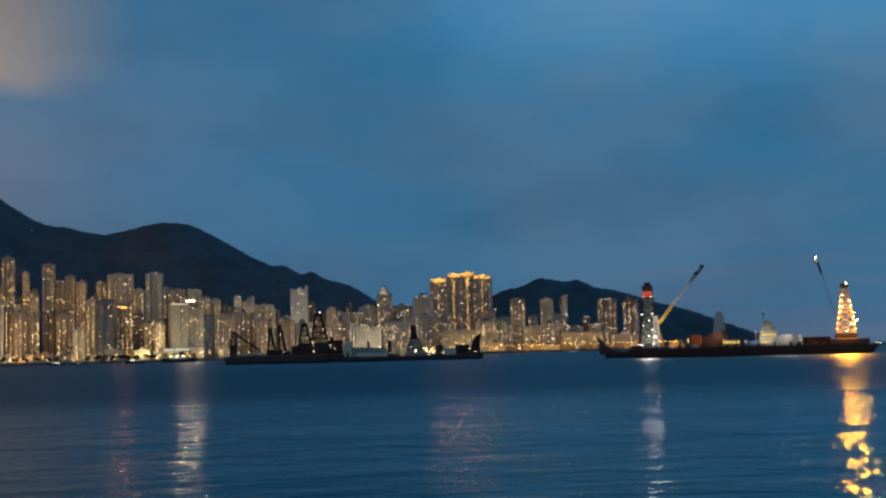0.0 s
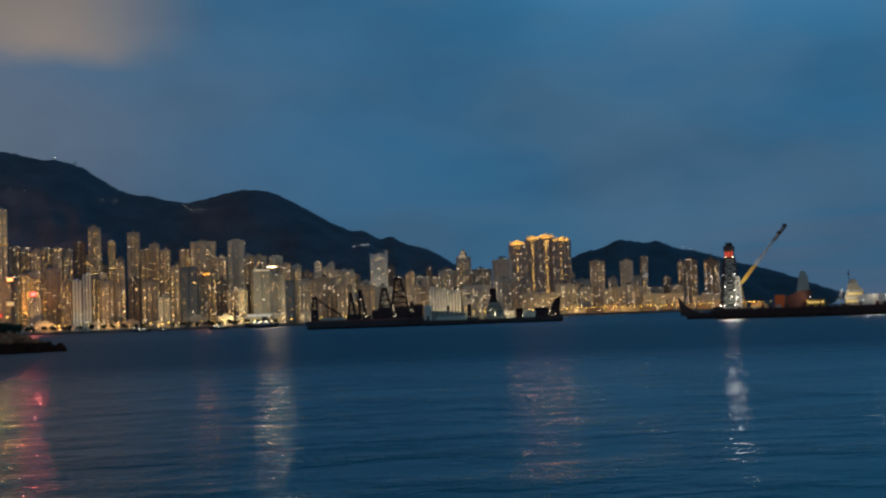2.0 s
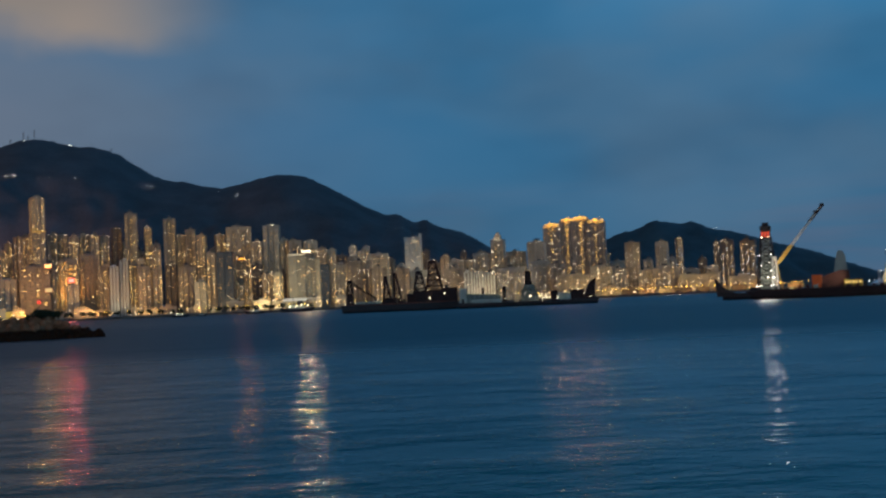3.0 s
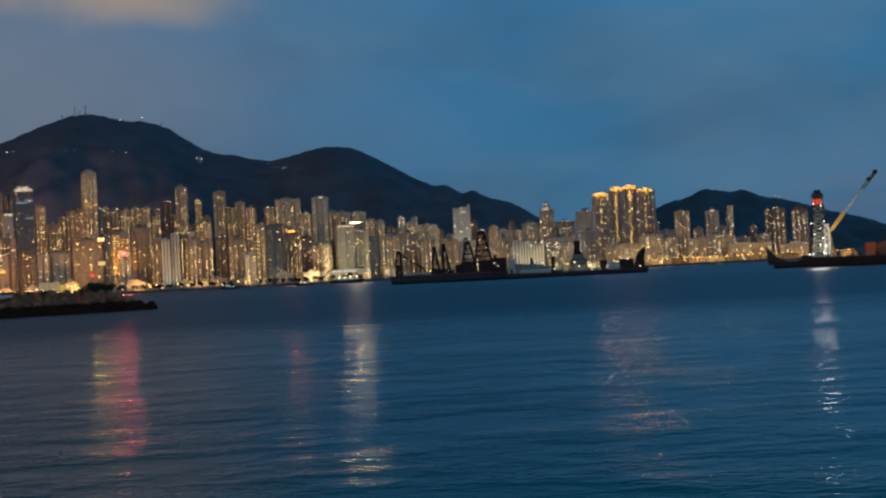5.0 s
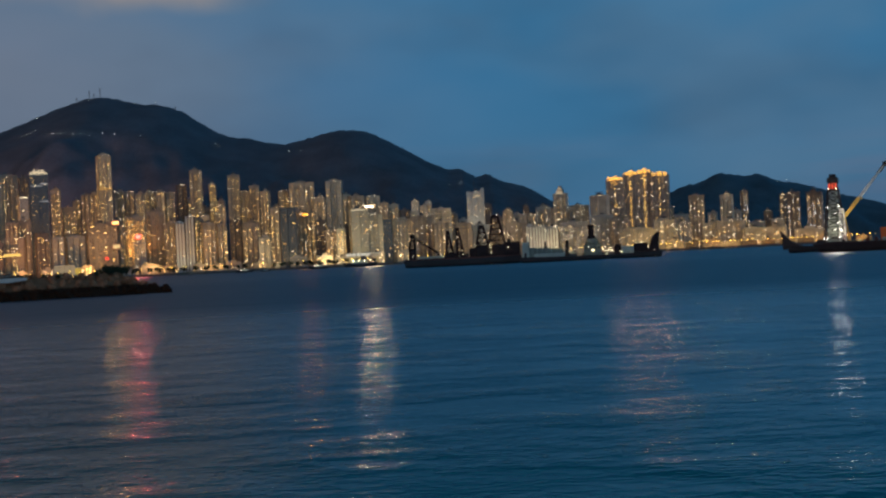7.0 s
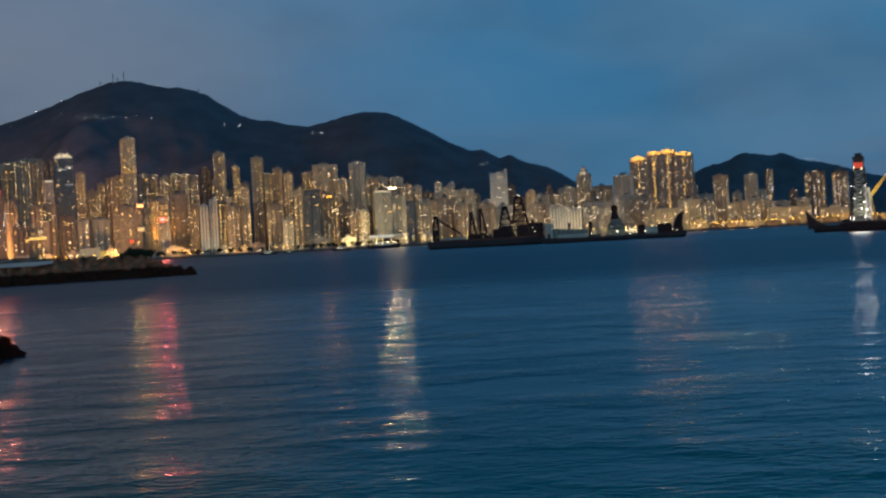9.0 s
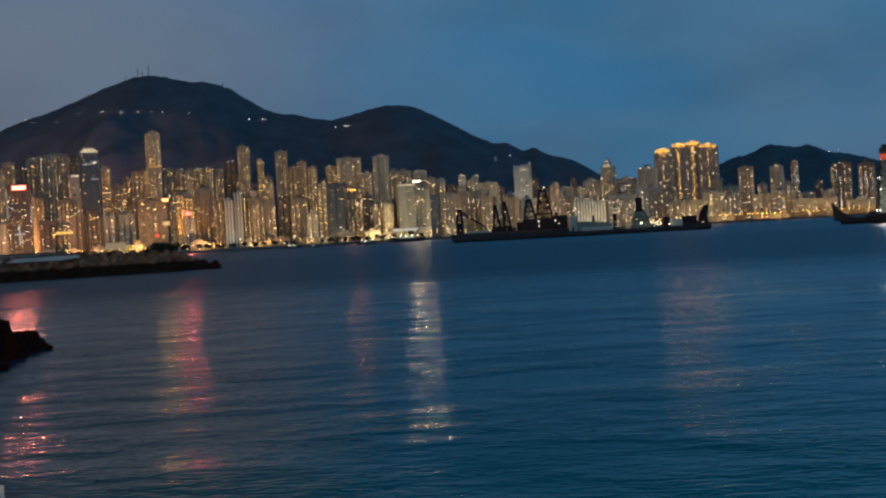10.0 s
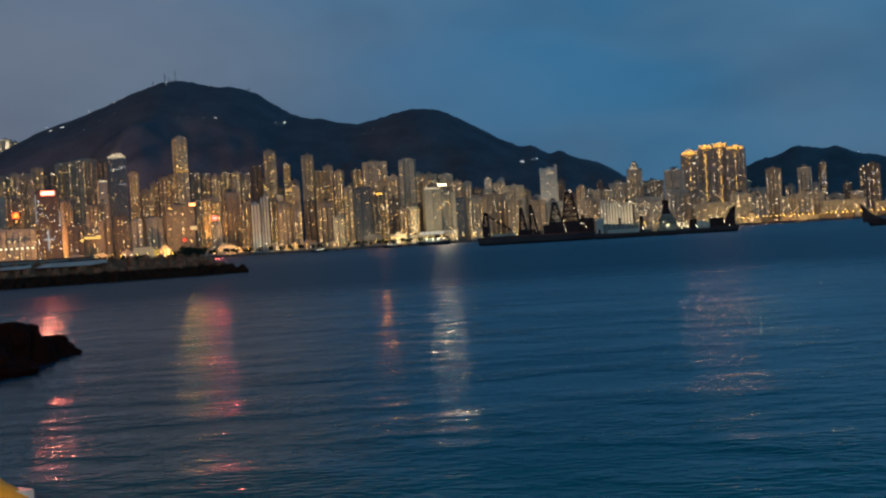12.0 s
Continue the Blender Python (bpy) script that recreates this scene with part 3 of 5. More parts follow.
        each("sky_garden", [(-width / 2, width / 2, -0.3, 0.4, h * 0.72, h * 0.72 + 2.5), (-width / 2, -width * 0.1, -0.3, 0.4, h * 0.72 + 5, h * 0.72 + 7)], GARDEN_LIGHT, tower, "lit sky garden storey")
    elif style == "antenna":
        each("fin", [(width * 0.42, width * 0.5, -1.5, deep, 0, h + 7), (-width * 0.5, -width * 0.44, -1.5, deep, 0, h + 2)], WALLS["white"], tower, "tall white end fin")
        each("lit_panel", [(width * (0.02 + 0.09 * k), width * (0.07 + 0.09 * k), -0.4, 0, h - 8 + k % 2, h - 5.5 + k % 2) for k in range(3)], CROWN_WHITE, tower, "small lit panel under the roof")
        hang("antenna", beams("antenna", [((-2, deep / 2, h), (-2, deep / 2, h + 22), 0.9), ((-2, deep / 2, h), (1.5, deep / 2, h + 9), 0.5)], STEEL), tower, "steel rooftop mast")
    elif style == "stepped":
        each("upper_tier", [(-width * 0.2, width * 0.2, 3, deep - 3, h, h + 9), (-width * 0.08, width * 0.08, 5, deep - 5, h + 9, h + 14)], WALLS["warm"], tower)
        each("terrace_light", [(-width * (0.26 - 0.04 * k), width * (0.26 - 0.04 * k), 2.4 + 0.4 * k, 2.9 + 0.4 * k, h + 0.4 + 3.0 * k, h + 1.3 + 3.0 * k) for k in range(4)], CROWN_WHITE, tower, "white lit terrace edge")
        each("podium", [(-width * 0.7, -width / 2, 2, deep, 0, h * 0.78), (width / 2, width * 0.75, 2, deep, 0, h * 0.7)], WALLS["warm"], tower)
    elif style == "creamslab":
        hang("strip_light", boxes("strip_light", [(-width / 2, width / 2, -0.3, 0.2, h - 0.6, h + 0.8)], CROWN_WHITE), tower, "lit roof edge")
    elif style == "signtower":
        each("lift_light", [(-width / 2 - 0.2, -width / 2 + 0.9, -0.4, 0, h * 0.55, h * 0.95), (width / 2 - 1.4, width / 2 - 0.2, -0.4, 0, h * 0.52, h * 0.72), (-width * 0.08, -width * 0.02, -0.4, 0, h * 0.2, h * 0.48), (-width * 0.25, width * 0.2, -0.4, 0, h * 0.34, h * 0.36)], STRIP_WHITE, tower, "white vertical light strips")
    elif style == "plain":
        hang("tower_crane", beams("tower_crane", [((2, 5, h), (2, 5, h + 7), 1.0), ((-6, 5, h + 6), (10, 5, h + 6), 0.9)], STEEL), tower, "short roof crane")
    if style in FACADE_FLOODS and h > 30:
        watts, tint, at, to = FACADE_FLOODS[style]
        wash = bpy.data.lights.new("facade_floodlight", "AREA")
        wash.energy, wash.color, wash.size = watts, tint, 5.0
        wash_ob = new("facade_floodlight", wash)
        wash_ob.parent = tower
        wash_ob.matrix_basis = look((0, -16, h * at), (0, 2, h * to))
        hang("floodlight_mast", beams("floodlight_mast", [((0, -16, 0), (0, -16, h * at - 0.4), 0.4)], STEEL), tower, "dark floodlight mast")
    return tower


block(-23.22, 2400, 33, 164, "warm")
block(-22.51, 2420, 35, 166, "warm")
block(-21.98, 2400, 21, 171, "warm")
block(-21.49, 2430, 27, 171, "dense")
block(-21.04, 2450, 25, 183, "warm")
block(-20.56, 2440, 23, 170, "dim")
block(-20.07, 2450, 27, 189, "warm")
block(-19.41, 2440, 44, 192, "dense")
block(-22.99, 2200, 44, 120, "grey")
block(-22.11, 2230, 33, 119, "warm")
block(-20.70, 2140, 38, 124, "signtower")
block(-19.93, 2250, 25, 113, "warm")
block(-19.60, 2130, 29, 65, "dim")
block(-18.83, 2140, 33, 71, "brown")
block(-22.57, 2110, 99, 63, "stand")
block(-19.04, 2450, 43, 196, "warm")
block(-18.31, 2480, 23, 194, "dim")
block(-17.71, 2250, 30, 181, "office")
block(-17.06, 2400, 20, 164, "dense")
block(-18.35, 2230, 15, 141, "slab")
block(-18.90, 2140, 23, 96, "warm")
block(-18.41, 2150, 22, 99, "dense")
block(-17.64, 2130, 24, 77, "dim")
block(-17.01, 2140, 22, 69, "grey")
block(-16.53, 2420, 21, 132, "dense")
block(-16.18, 2450, 16, 146, "dense")
block(-15.82, 2440, 19, 156, "dense")
block(-15.44, 2400, 19, 155, "warm")
block(-14.92, 2380, 26, 222, "spire")
block(-14.38, 2440, 22, 160, "warm")
block(-13.92, 2450, 20, 159, "warm")
block(-13.51, 2420, 21, 153, "dense")
block(-13.06, 2450, 20, 158, "warm")
block(-12.61, 2430, 21, 156, "warm")
block(-12.17, 2450, 21, 155, "dense")
block(-11.65, 2470, 23, 170, "dim")
block(-11.07, 2440, 26, 195, "warm")
block(-10.70, 2300, 14, 103, "grey")
block(-10.32, 2470, 16, 170, "dense")
block(-9.99, 2330, 18, 120, "warm")
block(-9.43, 2420, 26, 182, "warm")
block(-8.91, 2450, 19, 152, "warm")
block(-8.52, 2430, 22, 161, "warm")
block(-8.07, 2400, 21, 148, "dense")
block(-7.66, 2350, 20, 113, "warm")
block(-7.19, 2450, 22, 150, "warm")
block(-6.40, 2430, 48, 163, "crescent")
block(-5.63, 2400, 24, 132, "dense")
block(-4.97, 2450, 33, 165, "slabwin")
block(-4.41, 2460, 21, 139, "grey")
block(-3.89, 2440, 33, 134, "warm")
block(-3.20, 2470, 31, 134, "warm")
block(-2.74, 2450, 20, 119, "warm")
block(-2.31, 2460, 22, 115, "warm")
block(-1.78, 2430, 24, 102, "dim")
block(-1.33, 2450, 17, 119, "warm")
block(-0.95, 2450, 19, 110, "warm")
block(-0.74, 2480, 13, 119, "grey")
block(-0.20, 2330, 37, 98, "warm")
block(0.41, 2400, 18, 89, "rose")
block(1.37, 2200, 29, 118, "antenna")
block(1.96, 2480, 17, 107, "dim")
block(2.33, 2300, 23, 76, "dim")
block(2.79, 2300, 21, 86, "warm")
block(3.27, 2420, 36, 83, "warm")
block(3.69, 2480, 12, 101, "dim")
block(3.89, 2400, 17, 80, "warm")
block(4.45, 2450, 34, 95, "warm")
block(5.17, 2330, 27, 114, "stepped")
block(5.96, 2380, 44, 92, "dense")
block(6.90, 2230, 33, 102, "plain")
block(7.67, 2330, 27, 134, "gold")
block(8.36, 2340, 23, 143, "gold")
block(8.98, 2340, 24, 145, "gold")
block(9.64, 2330, 28, 138, "gold")
block(10.09, 2400, 14, 81, "grey")
block(10.55, 2380, 29, 66, "grey")
block(11.21, 2260, 30, 94, "dense")
block(11.86, 2420, 21, 67, "grey")
block(12.48, 2280, 26, 93, "warm")
block(12.92, 2400, 20, 66, "grey")
block(13.33, 2440, 14, 105, "cool")
block(13.74, 2350, 29, 44, "grey")
block(14.28, 2430, 19, 64, "dim")
block(14.68, 2380, 22, 48, "grey")
block(14.92, 2480, 14, 95, "cool")
block(15.35, 2260, 25, 90, "cool")
block(16.21, 2260, 30, 88, "cool")
# a further row, seen between the towers in front
for bearing, width, top, style in (
        (-16.82, 20, 128, "warm"), (-15.62, 20, 139, "grey"), (-14.15, 22, 141, "dense"), (-12.36, 20, 139, "rose"), (-11.36, 22, 146, "warm"), (-10.70, 22, 128, "dense"),
        (-10.02, 20, 140, "warm"), (-9.18, 20, 138, "grey"), (-8.68, 18, 139, "rose"), (-7.42, 20, 130, "dense"), (-6.98, 20, 133, "warm"), (-5.92, 22, 128, "grey"),
        (-5.32, 22, 132, "warm"), (-4.62, 18, 123, "dense"), (-3.54, 20, 118, "grey"), (-2.52, 16, 102, "dense"), (-1.55, 16, 98, "warm"), (0.16, 18, 86, "warm"), (0.86, 22, 82, "dense")):
    block(bearing, 2520, width, top, style)
block(-16.26, 2150, 33, 70, "grey")
block(-15.14, 2150, 48, 90, "brown")
block(-14.53, 2170, 22, 94, "warm")
block(-13.74, 2200, 34, 101, "orange")
block(-13.58, 2120, 20, 56, "grey")
block(-12.86, 2200, 34, 109, "rose")
block(-12.23, 2150, 21, 86, "dense")
block(-11.83, 2130, 16, 85, "rib")
block(-11.42, 2140, 16, 95, "rib")
block(-11.04, 2160, 16, 90, "warm")
block(-10.55, 2140, 25, 83, "dense")
block(-9.99, 2150, 20, 80, "warm")
block(-9.41, 2180, 22, 87, "dim")
block(-8.76, 2160, 30, 81, "warm")
block(-8.16, 2120, 21, 55, "grey")
block(-7.05, 2150, 30, 103, "glass")
block(-6.49, 2190, 22, 99, "warm")
block(-6.04, 2200, 17, 96, "warm")
block(-5.63, 2170, 20, 81, "dim")
block(-5.14, 2140, 22, 62, "dense")
block(-4.77, 2120, 13, 64, "lit")
block(-4.43, 2150, 16, 65, "dim")
block(-3.86, 2130, 31, 94, "creamslab")
block(-3.15, 2150, 24, 86, "cream")
block(-2.67, 2160, 19, 76, "glass")
block(-1.93, 2180, 31, 76, "dense")
block(-1.08, 2170, 41, 79, "warm")
block(-0.18, 2130, 32, 66, "warm")
block(0.83, 2120, 31, 63, "rose")
block(1.61, 2150, 32, 59, "warm")
block(3.19, 2140, 37, 59, "warm")
block(3.82, 2110, 16, 52, "rib")
block(4.28, 2110, 20, 51, "rib")
block(4.79, 2110, 21, 47, "rib")
block(5.77, 2180, 48, 57, "dense")
block(7.07, 2170, 38, 66, "warm")
block(7.84, 2160, 29, 60, "warm")
block(8.56, 2110, 58, 39, "cream")
block(9.78, 2130, 36, 52, "cream")
block(10.58, 2150, 30, 45, "warm")
block(11.81, 2160, 30, 43, "cream")
block(12.67, 2150, 47, 45, "warm")
block(13.69, 2130, 37, 31, "cream")
block(14.58, 2120, 31, 31, "grey")
block(15.95, 2120, 45, 25, "warm")


# ---- lamps and signs of the city ----
SODIUM = lamp_material("sodium_lamp", (1.0, 0.46, 0.05), 17.0, False)


def sign(bearing, dist, z, width, height, colour, power, label, posts=6.0, watts=0):
    """A lit sign on a steel frame, fixed to the front of the building behind it."""
    near = [k for k in TOWERS if -30 < k[1] - dist < 160 and abs(k[0] - bearing) < 1.2 * math.degrees(k[2] / 2 / k[1]) and k[3] > z - 12]
    host = min(near or TOWERS, key=lambda k: abs(k[1] - dist) + 60 * abs(k[0] - bearing))
    rise = (z - 5 - height / 2) / dist
    for k in TOWERS:
        if abs(k[0] - bearing) < math.degrees((k[2] + width) / 2 / k[1]) and k[3] - 5 > rise * k[1] and k[1] < host[1]:
            host = k
    reach = host[1] - 8
    z = 5 + (z - 5) * reach / dist
    width, height = width * 0.8, height * 0.75
    m = pose(*bearing_place(bearing, reach, z), 0, 0, -bearing)
    mat = lamp_material("sign_light", colour, power)
    ob = hang("illuminated_sign", boxes("illuminated_sign", [(-width / 2, width / 2, -0.2, 0.2, -height / 2, height / 2)], mat), host[4], label)
    ob.data.materials.append(STEEL)
    for k, face in enumerate(ob.data.polygons):
        face.material_index = 0 if k == 2 else 1
    ob.matrix_basis = host[4].matrix_basis.inverted() @ m
    # a dimmer glowing rim stands in for the halo round the sign
    hang("edge_tube", ring_upright("edge_tube", width / 2 + 0.4, height / 2 + 0.4, lamp_material("halo_glow", tuple(c * k for c, k in zip(colour, (1, 0.6, 0.6))), min(power, 2.2), False)), ob, "glowing rim in place of the sign halo")
    if watts:
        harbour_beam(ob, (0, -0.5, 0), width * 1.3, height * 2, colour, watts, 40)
    for x in (-width * 0.35, width * 0.35):
        hang("post", beams("post", [((x, 0.7, -height / 2 - posts), (x, 0.7, height / 2), 0.5)], STEEL), ob)


def roof_floods(bearing, dist, z, count, gap, colour, power, label, watts):
    """A row of round floodlights on a rail along a roof edge."""
    host = min(TOWERS, key=lambda k: abs(k[1] - dist) + 60 * abs(k[0] - bearing))
    m = pose(*bearing_place(bearing, host[1] - 3, 5 + (z - 5) * (host[1] - 3) / 2140), 0, 0, -bearing)
    rail = hang("floodlight_rail", beams("floodlight_rail", [((-gap * count / 2, 0.9, -1.5), (gap * count / 2, 0.9, -1.5), 0.5)], STEEL), host[4], label)
    rail.matrix_basis = host[4].matrix_basis.inverted() @ m
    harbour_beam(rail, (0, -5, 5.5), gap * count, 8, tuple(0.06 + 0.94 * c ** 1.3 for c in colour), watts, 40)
    bulb = globe("floodlight", 1.25, lamp_material("roof_flood", colour, power), 2)
    bulb.materials.append(STEEL)
    for face in bulb.polygons:
        face.material_index = 0 if face.normal.y < -0.25 else 1
    for i in range(count):
        hang("floodlight", bulb, rail).location = ((i - (count - 1) / 2) * gap, 0, 0.4 * (i % 2))
        hang("bracket", beams("bracket", [(((i - (count - 1) / 2) * gap, 0.9, -9), ((i - (count - 1) / 2) * gap, 0.9, 0.4), 0.4)], STEEL), rail)


def hoarding(bearing, dist, width, height, low, colour, power, label, gap=0.15):
    """A lit front by the shore, its light put into glowing panels on posts."""
    ob = thing("lit_hoarding", pose(*bearing_place(bearing, dist, LAND_Z), 0, 0, -bearing), label, "hoarding", "lit fronts on the far shore")
    mat = lamp_material("front_glow", colour, power, False)
    n = max(2, round(width / 8))
    for i in range(n):
        x = -width / 2 + width * i / n
        hang("panel", boxes("panel", [(x + gap, x + width / n - gap, -0.15, 0.15, low, low + height)], mat), ob, "glowing panel")
        hang("post", beams("post", [((x, 0.4, 0), (x, 0.4, low + height + 0.4), 0.4)], STEEL), ob)
    hang("canopy", boxes("canopy", [(-width / 2 - 1, width / 2 + 1, -1.5, 2.5, low + height + 0.4, low + height + 0.9)], WALLS["grey"]), ob)


def ring_upright(name, x, z, mat):
    v = []
    for d, y in ((-0.8, -0.3), (-0.8, 0.5), (0.4, 0.5), (0.4, -0.3)):
        v += [(-x + d, y, -z + d), (x - d, y, -z + d), (x - d, y, z - d), (-x + d, y, z - d)]
    return mesh_of(name, v, [(4 * k + i, 4 * k + (i + 1) % 4, (4 * k + 4) % 16 + (i + 1) % 4, (4 * k + 4) % 16 + i) for k in range(4) for i in range(4)], mat)


sign(-20.68, 2134, 120, 25, 7, (1.0, 0.23, 0.14), 8, "large glowing red rooftop sign", 9, 21000)
sign(-22.04, 2130, 86, 10, 9, (1.0, 0.15, 0.02), 5, "orange red glowing rooftop sign", 10, 1700)
sign(-14.58, 2140, 90, 10, 4, (1.0, 0.46, 0.13), 4.5, "pinkish glowing rooftop sign", 10, 4500)
sign(-13.64, 2110, 65, 9, 6, (1.0, 0.14, 0.11), 4.8, "red glowing rooftop sign", 8, 7000)
sign(-15.00, 2100, 32, 4, 4, (1.0, 0.08, 0.04), 1.2, "small red glowing sign", 8, 0)
sign(-14.58, 2125, 51, 12, 6, (1.0, 0.74, 0.3), 0.8, "yellow lit billboard", 6, 0)
roof_floods(-3.41, 2130, 99.3, 4, 3.6, (1.0, 0.78, 0.48), 14, "row of warm white roof floodlights", 5600)
roof_floods(-6.29, 2190, 90.8, 3, 3.4, (1.0, 0.36, 0.03), 6, "row of orange roof floodlights", 1500)
hoarding(-16.80, 2092, 32, 15.1, 5.1, (1.0, 0.74, 0.42), 0.26, "pale cream glowing panels for a lit low block on the waterfront")
hoarding(-16.07, 2092, 22, 9.8, 5.6, (1.0, 0.66, 0.1), 0.45, "yellow glowing panels for a lit low block on the waterfront")
hoarding(-3.69, 2092, 62, 3.7, 13.6, (1.0, 0.95, 0.78), 0.6, "long white light strip of the ferry terminal")
hoarding(-4.17, 2089, 21, 9.3, 3.3, (1.0, 0.78, 0.36), 0.4, "yellow lit front of the ferry terminal")
hoarding(-3.11, 2089, 21, 11.1, 0.5, (1.0, 0.72, 0.22), 0.5, "yellow lit front of the ferry terminal")
hoarding(-18.93, 2118, 26, 3.6, 38.7, (1.0, 0.62, 0.14), 1.2, "amber lit canopy strip by the shore")
hoarding(-12.42, 2095, 17, 3.6, 6.2, (1.0, 0.85, 0.5), 1.6, "bright shopfront strip by the shore")
hoarding(-22.07, 2096, 56, 2.4, 28.5, (1.0, 0.92, 0.6), 2.2, "row of pale stand lights by the shore", 2.6)


LAMP_POLE = beams("pole", [((0, 0, 0), (0, 0, 8.6), 0.22), ((0, 0, 8.5), (0, -1.6, 9.0), 0.16)], STEEL)
LAMP_HEAD = globe("lamp_head", 0.5, SODIUM, 1)


def street_lamp(m):
    ob = thing("street_lamp", m, "sodium street lamp, on the promenade or added inland", "street lamp", "street lamps along the waterfront")
    hang("pole", LAMP_POLE, ob)
    hang("lamp_head", LAMP_HEAD, ob, "glowing amber lamp head").location = (0, -1.6, 8.8)
    return ob


first_lamp = street_lamp(pose(*bearing_place(8.3, 2060, LAND_Z), 0, 0, -8.3))
lamp_rng = random.Random(5)


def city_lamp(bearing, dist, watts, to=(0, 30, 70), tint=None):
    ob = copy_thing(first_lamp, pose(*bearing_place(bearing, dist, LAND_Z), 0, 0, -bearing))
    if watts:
        # an added area light, far stronger than the lamp head, fills the fronts
        beam = bpy.data.lights.new("city_fill", "AREA")
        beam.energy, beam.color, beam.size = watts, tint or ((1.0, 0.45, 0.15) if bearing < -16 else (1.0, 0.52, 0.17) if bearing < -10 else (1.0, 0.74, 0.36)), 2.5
        beam_ob = new("city_fill", beam)
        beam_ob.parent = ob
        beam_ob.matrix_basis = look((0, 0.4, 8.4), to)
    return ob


for k in range(44):
    city_lamp(8.6 + k * 0.235 + lamp_rng.uniform(-0.05, 0.05), 2058 + lamp_rng.uniform(0, 6), 6000 if k % 4 == 0 else 0, (0, 40, 30), (1.0, 0.58, 0.15))
for k in range(72):
    city_lamp(-23.5 + k * 0.435 + lamp_rng.uniform(-0.12, 0.12), 2060 + lamp_rng.uniform(0, 14), (44000 if k < 20 else 38000 if k < 30 else 28000 if k < 48 else 17000) if k % 6 == 0 else 0)

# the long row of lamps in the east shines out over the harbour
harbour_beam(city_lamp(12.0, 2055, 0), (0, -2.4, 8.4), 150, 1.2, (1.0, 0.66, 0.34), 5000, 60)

# unseen lamps added further in and behind the city, to fill back fronts
for k in range(14):
    city_lamp(-23.2 + k * 3.2 + lamp_rng.uniform(-0.5, 0.5), 2205, 100000 if k < 4 else 60000 if k < 6 else 34000 if k < 9 else 9000)
# added reddish fill on the western slope, in place of a warm veil
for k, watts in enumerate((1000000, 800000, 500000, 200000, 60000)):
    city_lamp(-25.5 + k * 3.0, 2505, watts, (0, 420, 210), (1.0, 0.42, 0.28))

# lamps along the mountain roads
HILL_POLE = beams("pole", [((0, 0, -3), (0, 0, 7), 0.3)], STEEL)
HILL_HEAD = globe("lamp_head", 0.5, lamp_material("road_lamp", (1.0, 0.90, 0.76), 11.0, False), 1)


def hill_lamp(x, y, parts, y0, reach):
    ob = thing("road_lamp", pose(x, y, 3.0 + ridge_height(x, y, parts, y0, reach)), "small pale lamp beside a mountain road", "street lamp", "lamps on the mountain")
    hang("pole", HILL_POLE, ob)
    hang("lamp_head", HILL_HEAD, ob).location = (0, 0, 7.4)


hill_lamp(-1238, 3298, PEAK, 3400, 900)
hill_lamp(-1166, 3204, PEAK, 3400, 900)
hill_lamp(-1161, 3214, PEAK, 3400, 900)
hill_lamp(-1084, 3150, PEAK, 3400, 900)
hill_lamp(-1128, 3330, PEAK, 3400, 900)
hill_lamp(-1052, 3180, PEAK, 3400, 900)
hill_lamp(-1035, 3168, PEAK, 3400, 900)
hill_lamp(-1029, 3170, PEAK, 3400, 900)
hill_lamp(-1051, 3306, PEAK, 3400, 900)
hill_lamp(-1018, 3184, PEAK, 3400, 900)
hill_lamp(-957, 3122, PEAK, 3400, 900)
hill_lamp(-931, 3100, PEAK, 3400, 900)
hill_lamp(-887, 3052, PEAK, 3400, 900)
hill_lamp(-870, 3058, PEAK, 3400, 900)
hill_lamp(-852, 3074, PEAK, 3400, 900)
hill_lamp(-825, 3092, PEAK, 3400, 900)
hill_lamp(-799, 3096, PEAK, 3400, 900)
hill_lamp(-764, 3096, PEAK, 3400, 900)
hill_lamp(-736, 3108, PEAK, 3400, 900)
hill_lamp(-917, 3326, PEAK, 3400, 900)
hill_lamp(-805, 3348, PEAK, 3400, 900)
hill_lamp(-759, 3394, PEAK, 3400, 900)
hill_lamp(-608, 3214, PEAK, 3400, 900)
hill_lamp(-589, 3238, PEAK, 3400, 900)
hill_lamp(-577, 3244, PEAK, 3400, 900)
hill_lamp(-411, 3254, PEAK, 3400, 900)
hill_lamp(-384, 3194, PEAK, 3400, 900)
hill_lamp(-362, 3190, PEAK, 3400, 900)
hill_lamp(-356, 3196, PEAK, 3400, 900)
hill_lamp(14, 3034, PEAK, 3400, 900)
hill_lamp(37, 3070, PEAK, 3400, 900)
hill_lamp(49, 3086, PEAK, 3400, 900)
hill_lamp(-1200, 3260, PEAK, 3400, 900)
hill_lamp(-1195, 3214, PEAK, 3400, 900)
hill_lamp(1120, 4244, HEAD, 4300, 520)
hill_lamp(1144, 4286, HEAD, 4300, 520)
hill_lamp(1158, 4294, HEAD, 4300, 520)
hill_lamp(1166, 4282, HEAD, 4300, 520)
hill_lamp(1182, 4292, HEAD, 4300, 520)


# ---- working vessels ----
WORK_WHITE = lamp_material("work_lamp_white", (1.0, 0.95, 0.82), 14.0)
WORK_GOLD = lamp_material("work_lamp_gold", (1.0, 0.60, 0.16), 60.0)
WORK_DIM = lamp_material("deck_lamp", (1.0, 0.82, 0.5), 12.0, False)
RED_GLOW = lamp_material("red_lantern", (1.0, 0.10, 0.04), 0.75, False)
CABIN_GLOW = lamp_material("lit_cabin_window", (1.0, 0.68, 0.2), 1.1, False)


